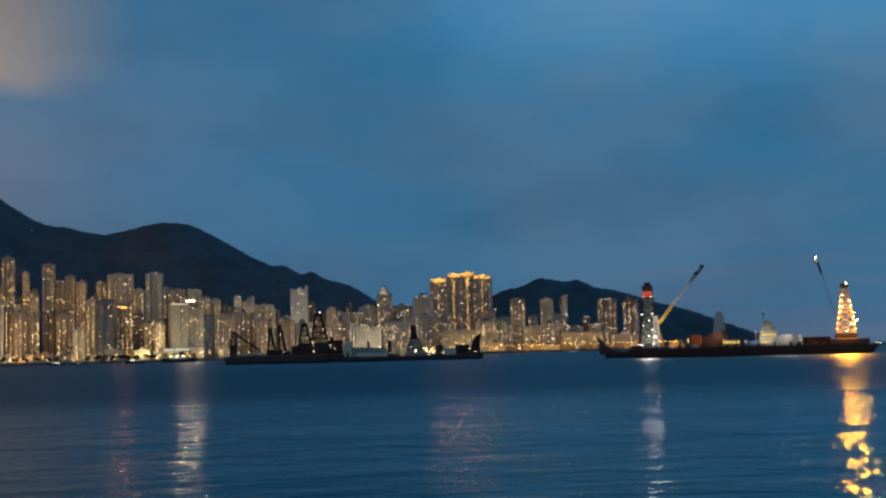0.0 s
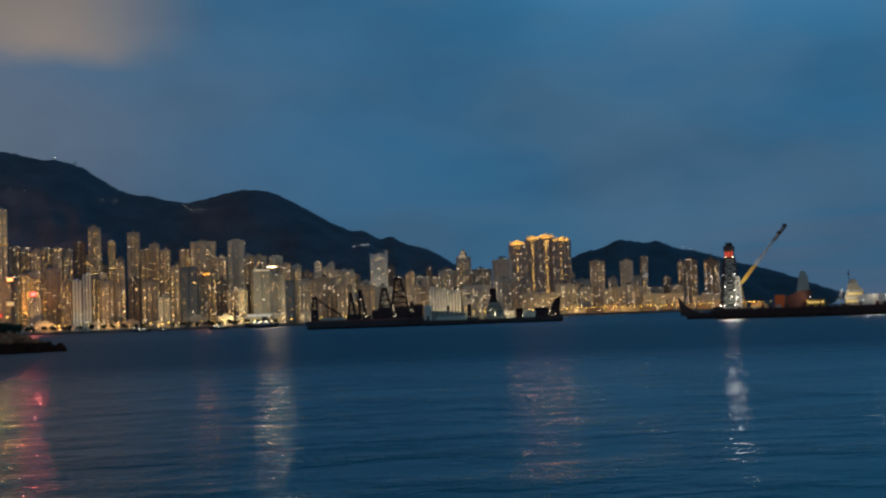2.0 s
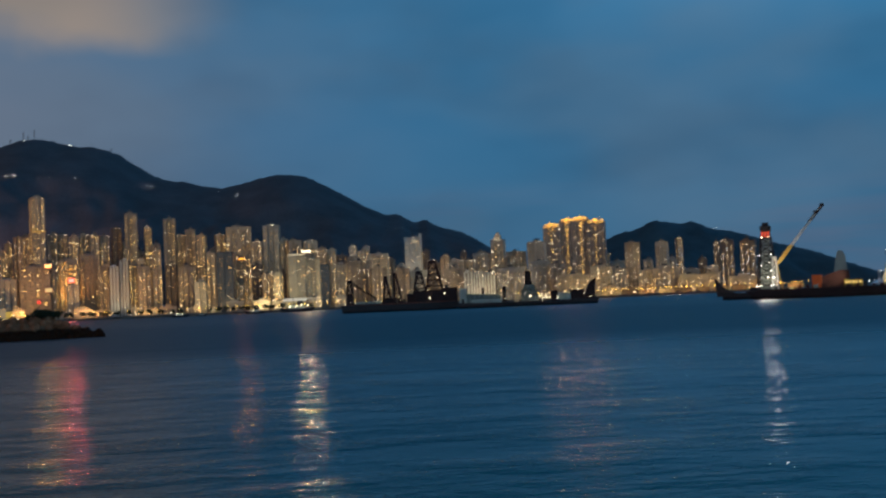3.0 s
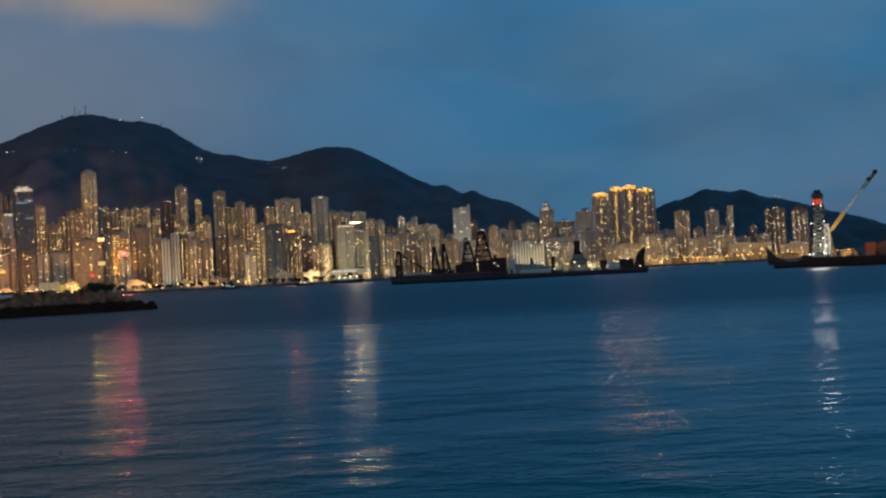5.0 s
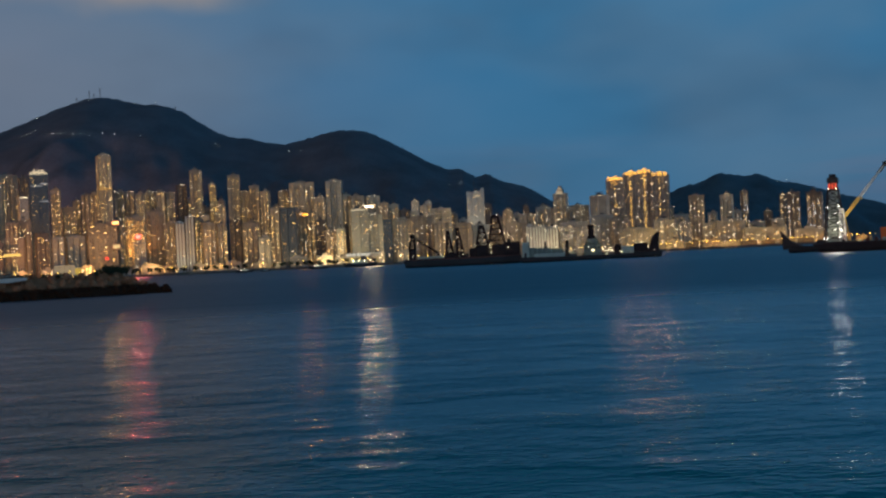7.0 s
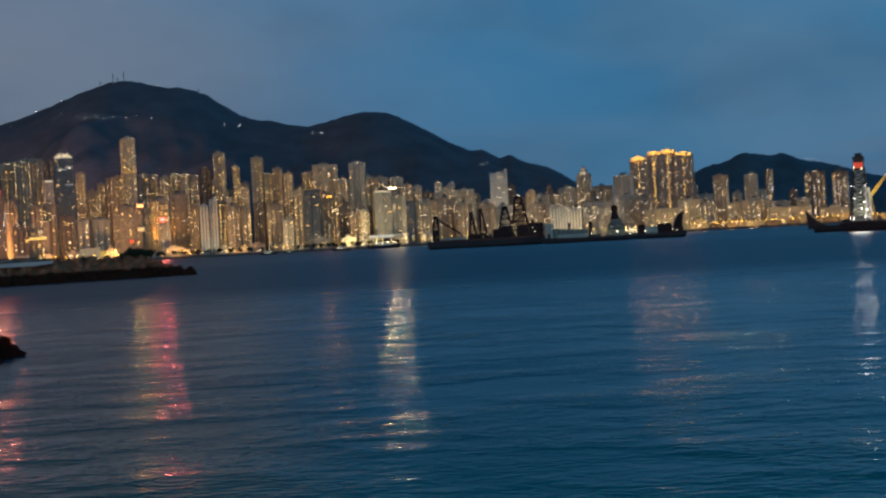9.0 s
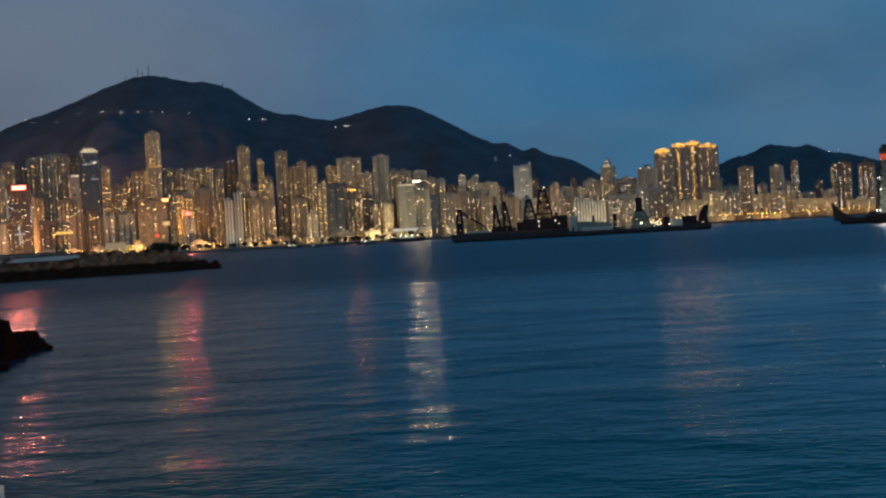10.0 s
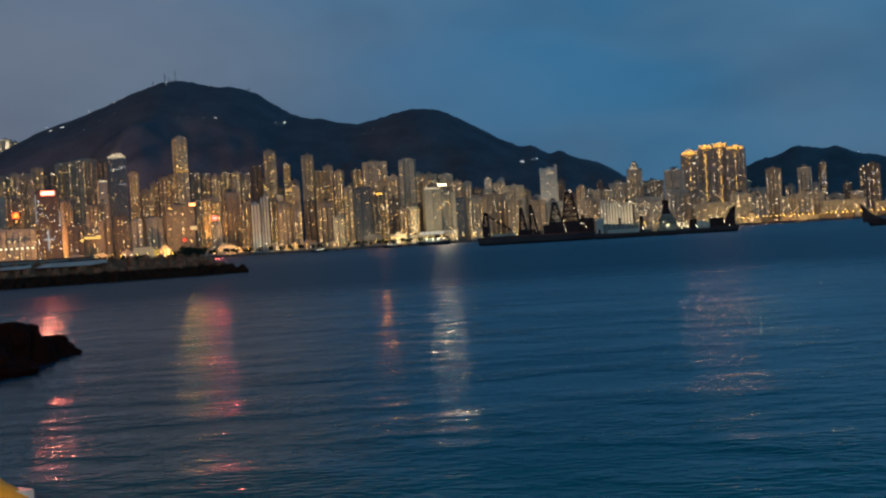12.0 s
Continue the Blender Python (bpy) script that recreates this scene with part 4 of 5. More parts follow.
def hull_mesh(name, length, beam, z1, mat, rake=4.0, sheer=0.0):
    """A raked barge hull: wider at the deck than at the waterline, with a rubbing edge."""
    v, f = [], []
    n = 12
    for i in range(n + 1):
        u = i / n
        x = (u - 0.5) * length
        end = min(1.0, min(u, 1 - u) * 9)
        up = sheer * abs(2 * u - 1) ** 3
        for yy, zz in ((-beam / 2 * 0.9, -1.5 + (1 - end) * 1.8), (-beam / 2, 1.2), (-beam / 2, z1 + up), (beam / 2, z1 + up), (beam / 2, 1.2), (beam / 2 * 0.9, -1.5 + (1 - end) * 1.8)):
            low = zz < z1 * 0.5
            v.append((x - math.copysign((1 - end) * rake * (0.7 if low else 0), x), yy, zz))
    for i in range(n):
        f += [(6 * i + k, 6 * i + 6 + k, 6 * i + 6 + (k + 1) % 6, 6 * i + (k + 1) % 6) for k in range(6)]
    f += [tuple(range(6)), tuple(range(6 * n + 5, 6 * n - 1, -1))]
    return mesh_of(name, v, f, mat)


def lattice(parent, name, base, top, z0, z1, at, steps, mat, thick=0.5, lean=(0, 0)):
    """A tapering four-legged steel lattice: legs and bracing of their own."""
    bx, by = base
    tx, ty = top
    ax, ay = at

    def corner(sx, sy, u):
        return (ax + lean[0] * u + sx * (bx + (tx - bx) * u), ay + lean[1] * u + sy * (by + (ty - by) * u), z0 + (z1 - z0) * u)

    mast = hang(name, beams(name, [(corner(-1, -1, 1), corner(1, 1, 1), thick * 1.6), (corner(-1, 1, 1), corner(1, -1, 1), thick * 1.6)], mat), parent, kind="stuff")
    for sx in (-1, 1):
        for sy in (-1, 1):
            hang("leg", beams("leg", [(corner(sx, sy, 0), corner(sx, sy, 1), thick)], mat), mast)
    bars = []
    for k in range(steps):
        u, w = k / steps, (k + 1) / steps
        for a, b in (((-1, -1), (1, -1)), ((1, -1), (1, 1)), ((1, 1), (-1, 1)), ((-1, 1), (-1, -1))):
            bars += [(corner(*a, u), corner(*b, w), thick * 0.6), (corner(*b, u), corner(*a, w), thick * 0.6), (corner(*a, w), corner(*b, w), thick * 0.6)]
    hang("bracing", beams("bracing", bars, mat), mast, kind="stuff")
    return mast


def lamp_on(parent, x, y, z, r, mat, name="deck_lamp"):
    hang(name, globe(name, r, mat, 1), parent).location = (x, y, z)


def rails(parent, x0, x1, y, z, mat):
    bars = [((x, y, z), (x, y, z + 1.1), 0.12) for x in np.arange(x0, x1 + 0.1, 3.0)] + [((x0, y, z + h), (x1, y, z + h), 0.1) for h in (0.6, 1.1)]
    hang("deck_rail", beams("deck_rail", bars, mat), parent, kind="stuff")


def box_part(parent, name, mat, x0, x1, y0, y1, z0, z1, label="", chamfer=0.25):
    bm = bmesh.new()
    bmesh.ops.create_cube(bm, size=1.0)
    bmesh.ops.scale(bm, vec=(x1 - x0, y1 - y0, z1 - z0), verts=bm.verts)
    bmesh.ops.translate(bm, vec=((x0 + x1) / 2, (y0 + y1) / 2, (z0 + z1) / 2), verts=bm.verts)
    bmesh.ops.bevel(bm, geom=bm.edges[:], offset=chamfer, segments=1, affect="EDGES")
    me = bpy.data.meshes.new(name)
    bm.to_mesh(me)
    bm.free()
    me.materials.append(mat)
    return hang(name, me, parent, label)


def portholes(parent, x0, x1, y, z, n, mat, w=0.9, h=0.7):
    for i in range(n):
        x = x0 + (x1 - x0) * (i + 0.5) / n
        hang("cabin_window", boxes("cabin_window", [(x - w / 2, x + w / 2, y - 0.06, y + 0.05, z, z + h)], mat), parent)


def a_frame(parent, name, feet, head, z0, z1, depth, rungs, mat, thick):
    """An upright steel frame of two leaning legs with rungs between, doubled front and back."""
    (f0, f1), (h0, h1) = feet, head

    def at(side, u, y):
        a, b = (f0, h0) if side == 0 else (f1, h1)
        return (a + (b - a) * u, y * (1 - 0.5 * u), z0 + (z1 - z0) * u)

    frame_part = hang(name, beams(name, [(at(0, 1, -depth), at(1, 1, -depth), thick * 1.4), (at(0, 1, depth), at(1, 1, depth), thick * 1.4), (at(0, 1, -depth), at(0, 1, depth), thick), (at(1, 1, -depth), at(1, 1, depth), thick)], mat), parent, kind="stuff")
    for side in (0, 1):
        for y in (-depth, depth):
            hang("leg", beams("leg", [(at(side, 0, y), at(side, 1, y), thick)], mat), frame_part)
    for k in range(1, rungs + 1):
        u = k / (rungs + 1)
        hang("rung", beams("rung", [(at(0, u, -depth), at(1, u, -depth), thick * 0.55), (at(0, u, depth), at(1, u, depth), thick * 0.55)], mat), frame_part)
    bars = []
    for k in range(rungs + 1):
        u, w = k / (rungs + 1), (k + 1) / (rungs + 1)
        a, b = (0, 1) if k % 2 else (1, 0)
        bars += [(at(a, u, depth), at(b, w, depth), thick * 0.35), (at(0, u, -depth), at(0, w, depth), thick * 0.35), (at(1, u, depth), at(1, w, -depth), thick * 0.35)]
    hang("bracing", beams("bracing", bars, mat), frame_part, kind="stuff")
    return frame_part


def derrick_barge():
    ob = thing("derrick_barge", pose(*bearing_place(0.69, 850), 0, 0, -0.7) @ Matrix.Diagonal((0.978, 1, 0.99, 1)), "dark rusty derrick barge with lattice masts at anchor", "barge", "working barges")
    hang("hull", hull_mesh("hull", 80, 20, 4.6, HULL, 1.5, 0.8), ob, "black steel hull")
    hang("bulwark", hull_mesh("bulwark", 77, 18.6, 5.6, RUST, 2.0), ob, "rusty bulwark")
    box_part(ob, "deck_house", SOOT, 5.0, 11, -6, 6, 5.5, 11.4)
    box_part(ob, "deck_house", SOOT, 9.6, 30, -7, 7, 5.5, 13.2)
    box_part(ob, "engine_house", SOOT, 29.8, 39.4, -6, 6, 5.5, 14.4)
    box_part(ob, "engine_casing", STEEL, 31, 33.4, -2, 2, 14.4, 16.6)
    box_part(ob, "winch_house", SOOT, -12, -2, -5, 5, 5.5, 8.8)
    box_part(ob, "winch", SOOT, -1.6, 1.6, -4, 4, 5.5, 9.6)
    box_part(ob, "winch", STEEL, 2.2, 4.4, -4, 4, 5.5, 8.2)
    box_part(ob, "hatch_coaming", GREEN_GREY, -30, -13, -6, 6, 5.5, 7.2, "grey green hatch coaming")
    # slewing crane with a lowered boom
    box_part(ob, "crane_cab", SOOT, -36.4, -31.6, -3, 3, 5.5, 13.0)
    a_frame(ob, "crane_mast", (-36.0, -32.0), (-34.6, -32.8), 12.5, 21.4, 1.2, 2, SOOT, 1.2)
    box_part(ob, "crane_head", SOOT, -35.0, -32.2, -1.2, 1.2, 20.6, 22.2)
    boom = [((-32.8, y, 20.8), (-16.4, y, 9.6), 0.6) for y in (-0.8, 0.8)] + [((-32.8, 0, 19.4), (-16.4, 0, 9.0), 0.5)]
    for k in range(7):
        u, w = k / 7, (k + 1) / 7
        boom.append(((-32.8 + 16.4 * u, -0.8, 20.8 - 11.2 * u), (-32.8 + 16.4 * w, 0.8, 20.8 - 11.2 * w), 0.22))
    hang("crane_boom", beams("crane_boom", boom, SOOT), ob, kind="stuff")
    hang("hook_block", boxes("hook_block", [(-17.0, -16.0, -0.5, 0.5, 7.4, 8.8)], STEEL), ob)
    # masts and derrick frames
    a_frame(ob, "mast", (-11.0, -5.6), (-9.7, -8.9), 5.5, 23.2, 1.6, 4, SOOT, 1.45)
    a_frame(ob, "mast", (-3.4, 1.6), (-3.2, -2.2), 5.5, 25.0, 1.6, 5, SOOT, 1.4)
    a_frame(ob, "derrick_frame", (9.6, 18.6), (12.4, 15.0), 10.8, 25.4, 2.6, 3, SOOT, 1.45)
    box_part(ob, "frame_head", SOOT, 11.8, 15.6, -1.8, 1.8, 24.8, 26.6)
    a_frame(ob, "derrick_frame", (18.4, 30.0), (21.4, 25.2), 12.0, 32.0, 3.0, 4, SOOT, 1.25)
    box_part(ob, "frame_head", SOOT, 20.8, 25.8, -1.8, 1.8, 31.4, 33.2)
    hang("stay", beams("stay", [((24.5, 0, 32.5), (38, 0, 13), 0.18), ((12.9, 0, 25.5), (-2.6, 0, 24.8), 0.14), ((21.5, 0, 32.5), (15, 0, 26), 0.16), ((-9.3, 0, 23), (-30, 0, 8), 0.12)], STEEL), ob, kind="stuff")
    rails(ob, -38, -14, -9.6, 5.4, STEEL)
    lamp_on(ob, 24.6, -2.2, 33.4, 0.30, WORK_DIM)
    for x, z, r in ((-33.2, 8.0, 0.2), (-0.4, 9.8, 0.24), (0.8, 7.4, 0.2), (19.2, 13.0, 0.3), (19.8, 11.2, 0.34), (20.0, 8.2, 0.34), (20.4, 6.6, 0.26), (31.0, 11.0, 0.4), (33.6, 8.8, 0.26), (-13.0, 6.6, 0.22)):
        lamp_on(ob, x, -7.8, z, r * 0.62, WORK_DIM)


def hopper_barge():
    ob = thing("hopper_barge", pose(*bearing_place(6.45, 815), 0, 0, -6.3), "dark hopper barge with grey-green shed and raised bow", "barge", "working barges")
    hang("hull", hull_mesh("hull", 90, 19, 3.0, HULL, 1.0, 0.6), ob, "black steel hull")
    # sheds aft
    box_part(ob, "stern_house", GREEN_GREY, -43.4, -38.8, -6, 6, 3.0, 13.0, "tall grey green stern house")
    box_part(ob, "stern_door", STEEL, -42.0, -40.4, -6.2, -5.9, 3.4, 6.2, chamfer=0.05)
    hang("shed", prism("shed", [(-38.78, 3.0), (-38.78, 9.4), (-17.5, 8.2), (-16.4, 3.0)], -5, 7, SHED_GREEN), ob, "dull green sloping cargo shed")
    for k in range(7):
        hang("shed_rib", beams("shed_rib", [((-36.6 + 3 * k, -5.08, 3.2), (-36.6 + 3 * k, -5.08, 9.0 - 0.17 * k), 0.22)], GREEN_GREY), ob)
    box_part(ob, "cargo_tier", GREEN_GREY, -35.6, -16.4, -8.4, -5.6, 3.0, 5.4, "pale grey green cargo tier")
    box_part(ob, "vent_post", STEEL, -29.2, -27.8, 0, 1.4, 8.6, 12.6, chamfer=0.1)
    lattice(ob, "mast", (0.9, 0.9), (0.6, 0.6), 3.0, 12.4, (-14.8, 0), 4, SOOT, 0.6)
    hang("stay", beams("stay", [((-14.8, 0, 12.2), (-7, 0, 4), 0.16), ((-14.8, 0, 12.2), (-28.5, 0.7, 9), 0.12)], STEEL), ob, kind="stuff")
    # amidships house under a tapering funnel
    hang("lit_store", prism("lit_store", [(-8.6, 3.0), (-6.8, 7.4), (-5.6, 7.4), (-5.4, 3.0)], -5, 3, WALLS["cream"]), ob, "cream store front under a deck lamp")
    hang("superstructure", prism("superstructure", [(-4.0, 3.0), (-4.0, 9.2), (-2.8, 11.2), (-1.9, 13.4), (4.6, 13.4), (5.6, 11.0), (6.8, 9.2), (6.8, 3.0)], -6, 6, SHED_GREEN), ob, "dull green stepped deck house")
    hang("funnel", prism("funnel", [(-2.0, 13.42), (-1.0, 17.4), (-1.4, 20.4), (-1.4, 22.2), (2.8, 22.2), (2.8, 20.4), (2.6, 17.4), (3.8, 13.42)], -2.5, 2.5, SOOT), ob, "dark tapering funnel")
    portholes(ob, -3.4, 6.4, -6.05, 7.2, 6, STEEL)
    rails(ob, -3.8, 6.6, -6.2, 9.2, STEEL)
    # containers and the raised bow ramp
    box_part(ob, "container", SOOT, 15.2, 19.4, -5, 5, 3.0, 9.0)
    box_part(ob, "container", GREEN_GREY, 19.6, 27.2, -6, 5, 3.0, 7.6, "grey container")
    box_part(ob, "container", SOOT, 27.4, 36.2, -5, 5, 3.0, 9.2)
    for k in range(5):
        hang("corrugation", boxes("corrugation", [(20.6 + 1.4 * k, 21.2 + 1.4 * k, -6.1, -5.98, 3.4, 7.2)], GREEN_GREY), ob)
    hang("bow_ramp", prism("bow_ramp", [(35.6, 2.8), (37.4, 7.6), (38.8, 11.6), (41.0, 14.6), (43.6, 16.0), (43.0, 11.6), (42.6, 7.4), (43.4, 2.8)], -7, 7, SOOT), ob, "raised dark bow ramp")
    rails(ob, -13, 34, -9.2, 3.0, STEEL)
    for x, z, r in ((-14.2, 5.2, 0.2), (1.6, 6.0, 0.42), (-1.2, 8.4, 0.2), (-21, 8.8, 0.18), (19.0, 4.6, 0.24), (36.0, 6.2, 0.2), (39.4, 4.4, 0.2)):
        lamp_on(ob, x, -9.0, z, r, WORK_DIM)
    lantern_rng = random.Random(3)
    for k in range(16):
        lamp_on(ob, lantern_rng.uniform(7.4, 15.0), -8.8, lantern_rng.uniform(3.6, 7.4), lantern_rng.uniform(0.14, 0.26), WORK_DIM, "lantern")
    glow = bpy.data.lights.new("lantern_light", "POINT")
    glow.energy, glow.color, glow.shadow_soft_size = 150, (1.0, 0.68, 0.25), 0.3
    glow_ob = new("lantern_light", glow)
    glow_ob.parent = ob
    glow_ob.location = (-7.6, -8.6, 5.4)


def crane_barge():
    ob = thing("crane_barge", pose(*bearing_place(21.41, 550), 0, 0, -21.41) @ Matrix.Diagonal((0.945, 1, 0.972, 1)), "long dark crane barge with yellow boom and floodlit derrick", "barge", "working barges")
    hang("hull", hull_mesh("hull", 107, 22, 3.3, SOOT, 4.0, 0.5), ob, "black rust-stained steel hull")
    hang("bulwark", hull_mesh("bulwark", 98, 20.5, 4.1, DARK_RUST, 2.0), ob, "rust red bulwark")
    # tapering tower with a red-lit head
    lattice(ob, "tower", (4.6, 4.0), (2.2, 2.0), 4.5, 26.5, (-44.6, 0), 7, STEEL, 0.6)
    hang("tower_core", prism("tower_core", [(-47.8, 4.5), (-46.2, 26.0), (-43.0, 26.0), (-41.4, 4.5)], -2, 2, GREEN_GREY), ob, "grey plated tower core")
    box_part(ob, "tower_head", STEEL, -46.6, -42.6, -2.2, 2.2, 26.4, 29.7)
    for x in (-45.9, -44.6, -43.3):
        box_part(ob, "red_lantern", RED_GLOW, x - 0.42, x + 0.42, -2.5, -2.15, 26.9, 29.2, "red glowing lantern", chamfer=0.08)
    for x in (-46.2, -43.0):
        lamp_on(ob, x, -2.7, 26.8, 0.17, WORK_DIM, "floodlight")
    box_part(ob, "tower_cap", STEEL, -46.9, -42.3, -2.6, 2.6, 29.6, 31.8)
    box_part(ob, "tower_cap", STEEL, -46.0, -43.2, -1.8, 1.8, 31.8, 33.2)
    lattice(ob, "service_mast", (1.3, 1.3), (0.7, 0.7), 4.5, 18.0, (-41.2, -3), 5, WHITE_PAINT, 0.45)
    for x, z, r in ((-47.2, 19.2, 0.32), (-42.2, 19.4, 0.32), (-46.6, 14.2, 0.32), (-42.6, 12.4, 0.35), (-44.0, 9.6, 0.38), (-48.8, 5.8, 0.42), (-47.4, 5.8, 0.35), (-42.4, 6.2, 0.4), (-41.6, 9.2, 0.45), (-43.6, 16.4, 0.25)):
        lamp_on(ob, x, -5.0, z, r * 0.55, WORK_WHITE, "floodlight")
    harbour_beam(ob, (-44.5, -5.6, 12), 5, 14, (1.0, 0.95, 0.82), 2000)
    # luffing boom
    foot, mid, tip = (-40.2, -1, 15.0), (-33.6, -1, 22.9), (-20.0, -1, 39.1)
    low = hang("lower_boom", beams("lower_boom", [((foot[0] + dx, y, foot[2]), (mid[0] + dx, y, mid[2]), 0.42) for dx in (-0.5, 0.7) for y in (-1.7, -0.3)], YELLOW_STEEL), ob, "yellow painted lower boom", kind="stuff")
    up = [((mid[0] + dx, y, mid[2]), (tip[0], y, tip[2]), 0.34) for dx in (-0.5, 0.7) for y in (-1.7, -0.3)]
    for k in range(9):
        a, b = k / 9, (k + 1) / 9
        up.append(((mid[0] - 0.5 + (tip[0] - mid[0] + 0.5) * a, -1.7, mid[2] + (tip[2] - mid[2]) * a), (mid[0] + 0.7 + (tip[0] - mid[0] - 0.7) * b, -1.7, mid[2] + (tip[2] - mid[2]) * b), 0.26))
    hang("upper_boom", beams("upper_boom", up, WHITE_PAINT), ob, "pale grey lattice upper boom", kind="stuff")
    braces = []
    for k in range(9):
        a, b = k / 9, (k + 1) / 9
        braces.append(((foot[0] - 0.5 + (mid[0] - foot[0]) * a, -1.7, foot[2] + (mid[2] - foot[2]) * a), (foot[0] + 0.7 + (mid[0] - foot[0]) * b, -1.7, foot[2] + (mid[2] - foot[2]) * b), 0.3))
    hang("bracing", beams("bracing", braces, YELLOW_STEEL), low, kind="stuff")
    head = []
    for k in range(4):
        p, q = k / 4, (k + 1) / 4
        head += [((-25.4 + 5.6 * p, -1.6 + 1.2 * (k % 2), 32.6 + 6.6 * p), (-25.4 + 5.6 * q, -0.4 - 1.2 * (k % 2), 32.6 + 6.6 * q), 0.5)]
    head += [((-25.4 + d, -1, 32.6), (-19.8 + d, -1, 39.2), 0.34) for d in (-0.7, 0.7)]
    hang("boom_head", beams("boom_head", head, SOOT), ob, "dark boom head with sheaves", kind="stuff")
    for x, z in ((-19.9, 39.4), (-22.6, 36.4)):
        box_part(ob, "sheave_block", SOOT, x - 0.9, x + 0.9, -2, 0, z - 0.7, z + 0.7)
    hang("boom_strut", beams("boom_strut", [((-40.2, -1, 15.0), (-38.4, -1, 5.0), 0.5)], YELLOW_STEEL), ob, "yellow boom strut")
    hang("boom_strut", beams("boom_strut", [((-40.2, -1, 15.0), (-42.0, -1, 19.5), 0.4)], YELLOW_STEEL), ob)
    hang("stay", beams("stay", [((-38.4, -1, 4), (-31, -1, 9), 0.12)], STEEL), ob, kind="stuff")
    for spot_at, to, watts in (((-35.5, -9, 6.5), (-35.0, -1, 22), 9000), ((-47.5, -10.2, 5.5), (-44.5, -2, 12), 1500), ((-40.5, -10.2, 5.5), (-43, -2, 13), 1700), ((16.5, -10.4, 9.5), (15, -5, 6.5), 420), ((3.0, -10.4, 6.5), (8, -4, 9), 1500), ((-9, -10.2, 9.0), (-20, -3, 8), 1500)):
        beam = bpy.data.lights.new("floodlight_beam", "SPOT")
        beam.energy, beam.color, beam.spot_size, beam.spot_blend, beam.shadow_soft_size = watts, (1.0, 0.86, 0.6), radians(75), 0.6, 0.3
        lamp_at = new("floodlight_beam", beam)
        lamp_at.parent = ob
        lamp_at.matrix_basis = look(spot_at, to)
        hang("lamp_stand", beams("lamp_stand", [((spot_at[0], spot_at[1] - 0.3, 4.0), (spot_at[0], spot_at[1] - 0.3, spot_at[2]), 0.14)], STEEL), ob)
    # cabins along the deck
    box_part(ob, "orange_cabin", ORANGE_PAINT, -25.6, -21.4, -4, 3, 4.0, 9.6, "orange deck cabin")
    hang("rust_shed", prism("rust_shed", [(-21.2, 4), (-21.2, 8.6), (-14, 11.2), (-10, 11.2), (-9.6, 4)], -4, 4, RUST), ob, "rust red sloping shed")
    hang("green_tower", prism("green_tower", [(-17.4, 4), (-15.2, 17.6), (-14.4, 19.6), (-12.6, 19.6), (-11.4, 17.6), (-10.2, 4)], 4.2, 8, GREEN_GREY), ob, "grey green tapering deck tower")
    box_part(ob, "lit_store", YELLOW_STEEL, -12.2, -4.4, -7, -2, 4.0, 7.2, "yellow lit deck store")
    portholes(ob, -11.8, -4.8, -7.06, 5.6, 5, CABIN_GLOW, 1.1, 0.8)
    lattice(ob, "lamp_mast", (0.5, 0.5), (0.3, 0.3), 4.0, 10.4, (2.4, -4), 4, WHITE_PAINT, 0.18)
    hang("superstructure", prism("superstructure", [(3.6, 4.0), (3.9, 8.4), (5.0, 11.0), (5.6, 13.6), (6.4, 15.0), (8.8, 15.0), (9.4, 12.6), (11.6, 10.2), (12.4, 7.0), (12.4, 4.0)], -5, 5, WALLS["cream"]), ob, "cream floodlit stepped superstructure")
    for z, x0, x1 in ((7.0, 4.0, 12.2), (10.0, 4.8, 11.6), (12.8, 5.6, 9.2)):
        hang("deck_edge", boxes("deck_edge", [(x0 - 0.3, x1 + 0.3, -5.5, -4.9, z, z + 0.3)], WHITE_PAINT), ob)
    portholes(ob, 4.2, 12.0, -5.06, 5.4, 6, CABIN_GLOW)
    portholes(ob, 5.2, 11.2, -5.06, 8.6, 5, CABIN_GLOW)
    hang("mast", beams("mast", [((6.0, 0, 15), (6.0, 0, 19.2), 0.3), ((5.0, 0, 17.4), (7.0, 0, 17.4), 0.2)], STEEL), ob)
    hang("white_house", prism("white_house", [(8.5, 4), (10, 8.4), (20.5, 8.8), (22, 7.6), (22, 4)], -7, -3, WHITE_PAINT), ob, "white deck house lit by floodlights")
    box_part(ob, "deck_box", DARK_RUST, 22.4, 34, -6, 4, 4.0, 7.4)
    for x, y, z, r in ((2.4, -5, 10.2, 0.28), (2.4, -5, 8.6, 0.25), (11.6, -8.2, 6.4, 0.36), (20.8, -8.2, 7.8, 0.36), (21.6, -8.2, 6.4, 0.36), (-10.6, -8, 8.4, 0.3), (6.0, -1, 19.3, 0.24), (-2, -8, 6.2, 0.28), (0.6, -8, 6.2, 0.28)):
        lamp_on(ob, x, y, z, r * 0.34, WORK_WHITE, "floodlight")
    harbour_beam(ob, (16, -9.0, 7), 10, 2, (1.0, 0.95, 0.82), 500)
    # floodlit derrick
    box_part(ob, "derrick_base", STEEL, 33.5, 50, -6, 6, 4.0, 6.4)
    box_part(ob, "winch_house", STEEL, 36.4, 45.0, -4, 5, 6.4, 8.6)
    lattice(ob, "derrick_frame", (4.2, 2.8), (1.1, 1.0), 6.4, 28.4, (40.8, 0), 7, YELLOW_STEEL, 0.5)
    box_part(ob, "frame_head", STEEL, 39.2, 42.4, -1.4, 1.4, 27.8, 29.8)
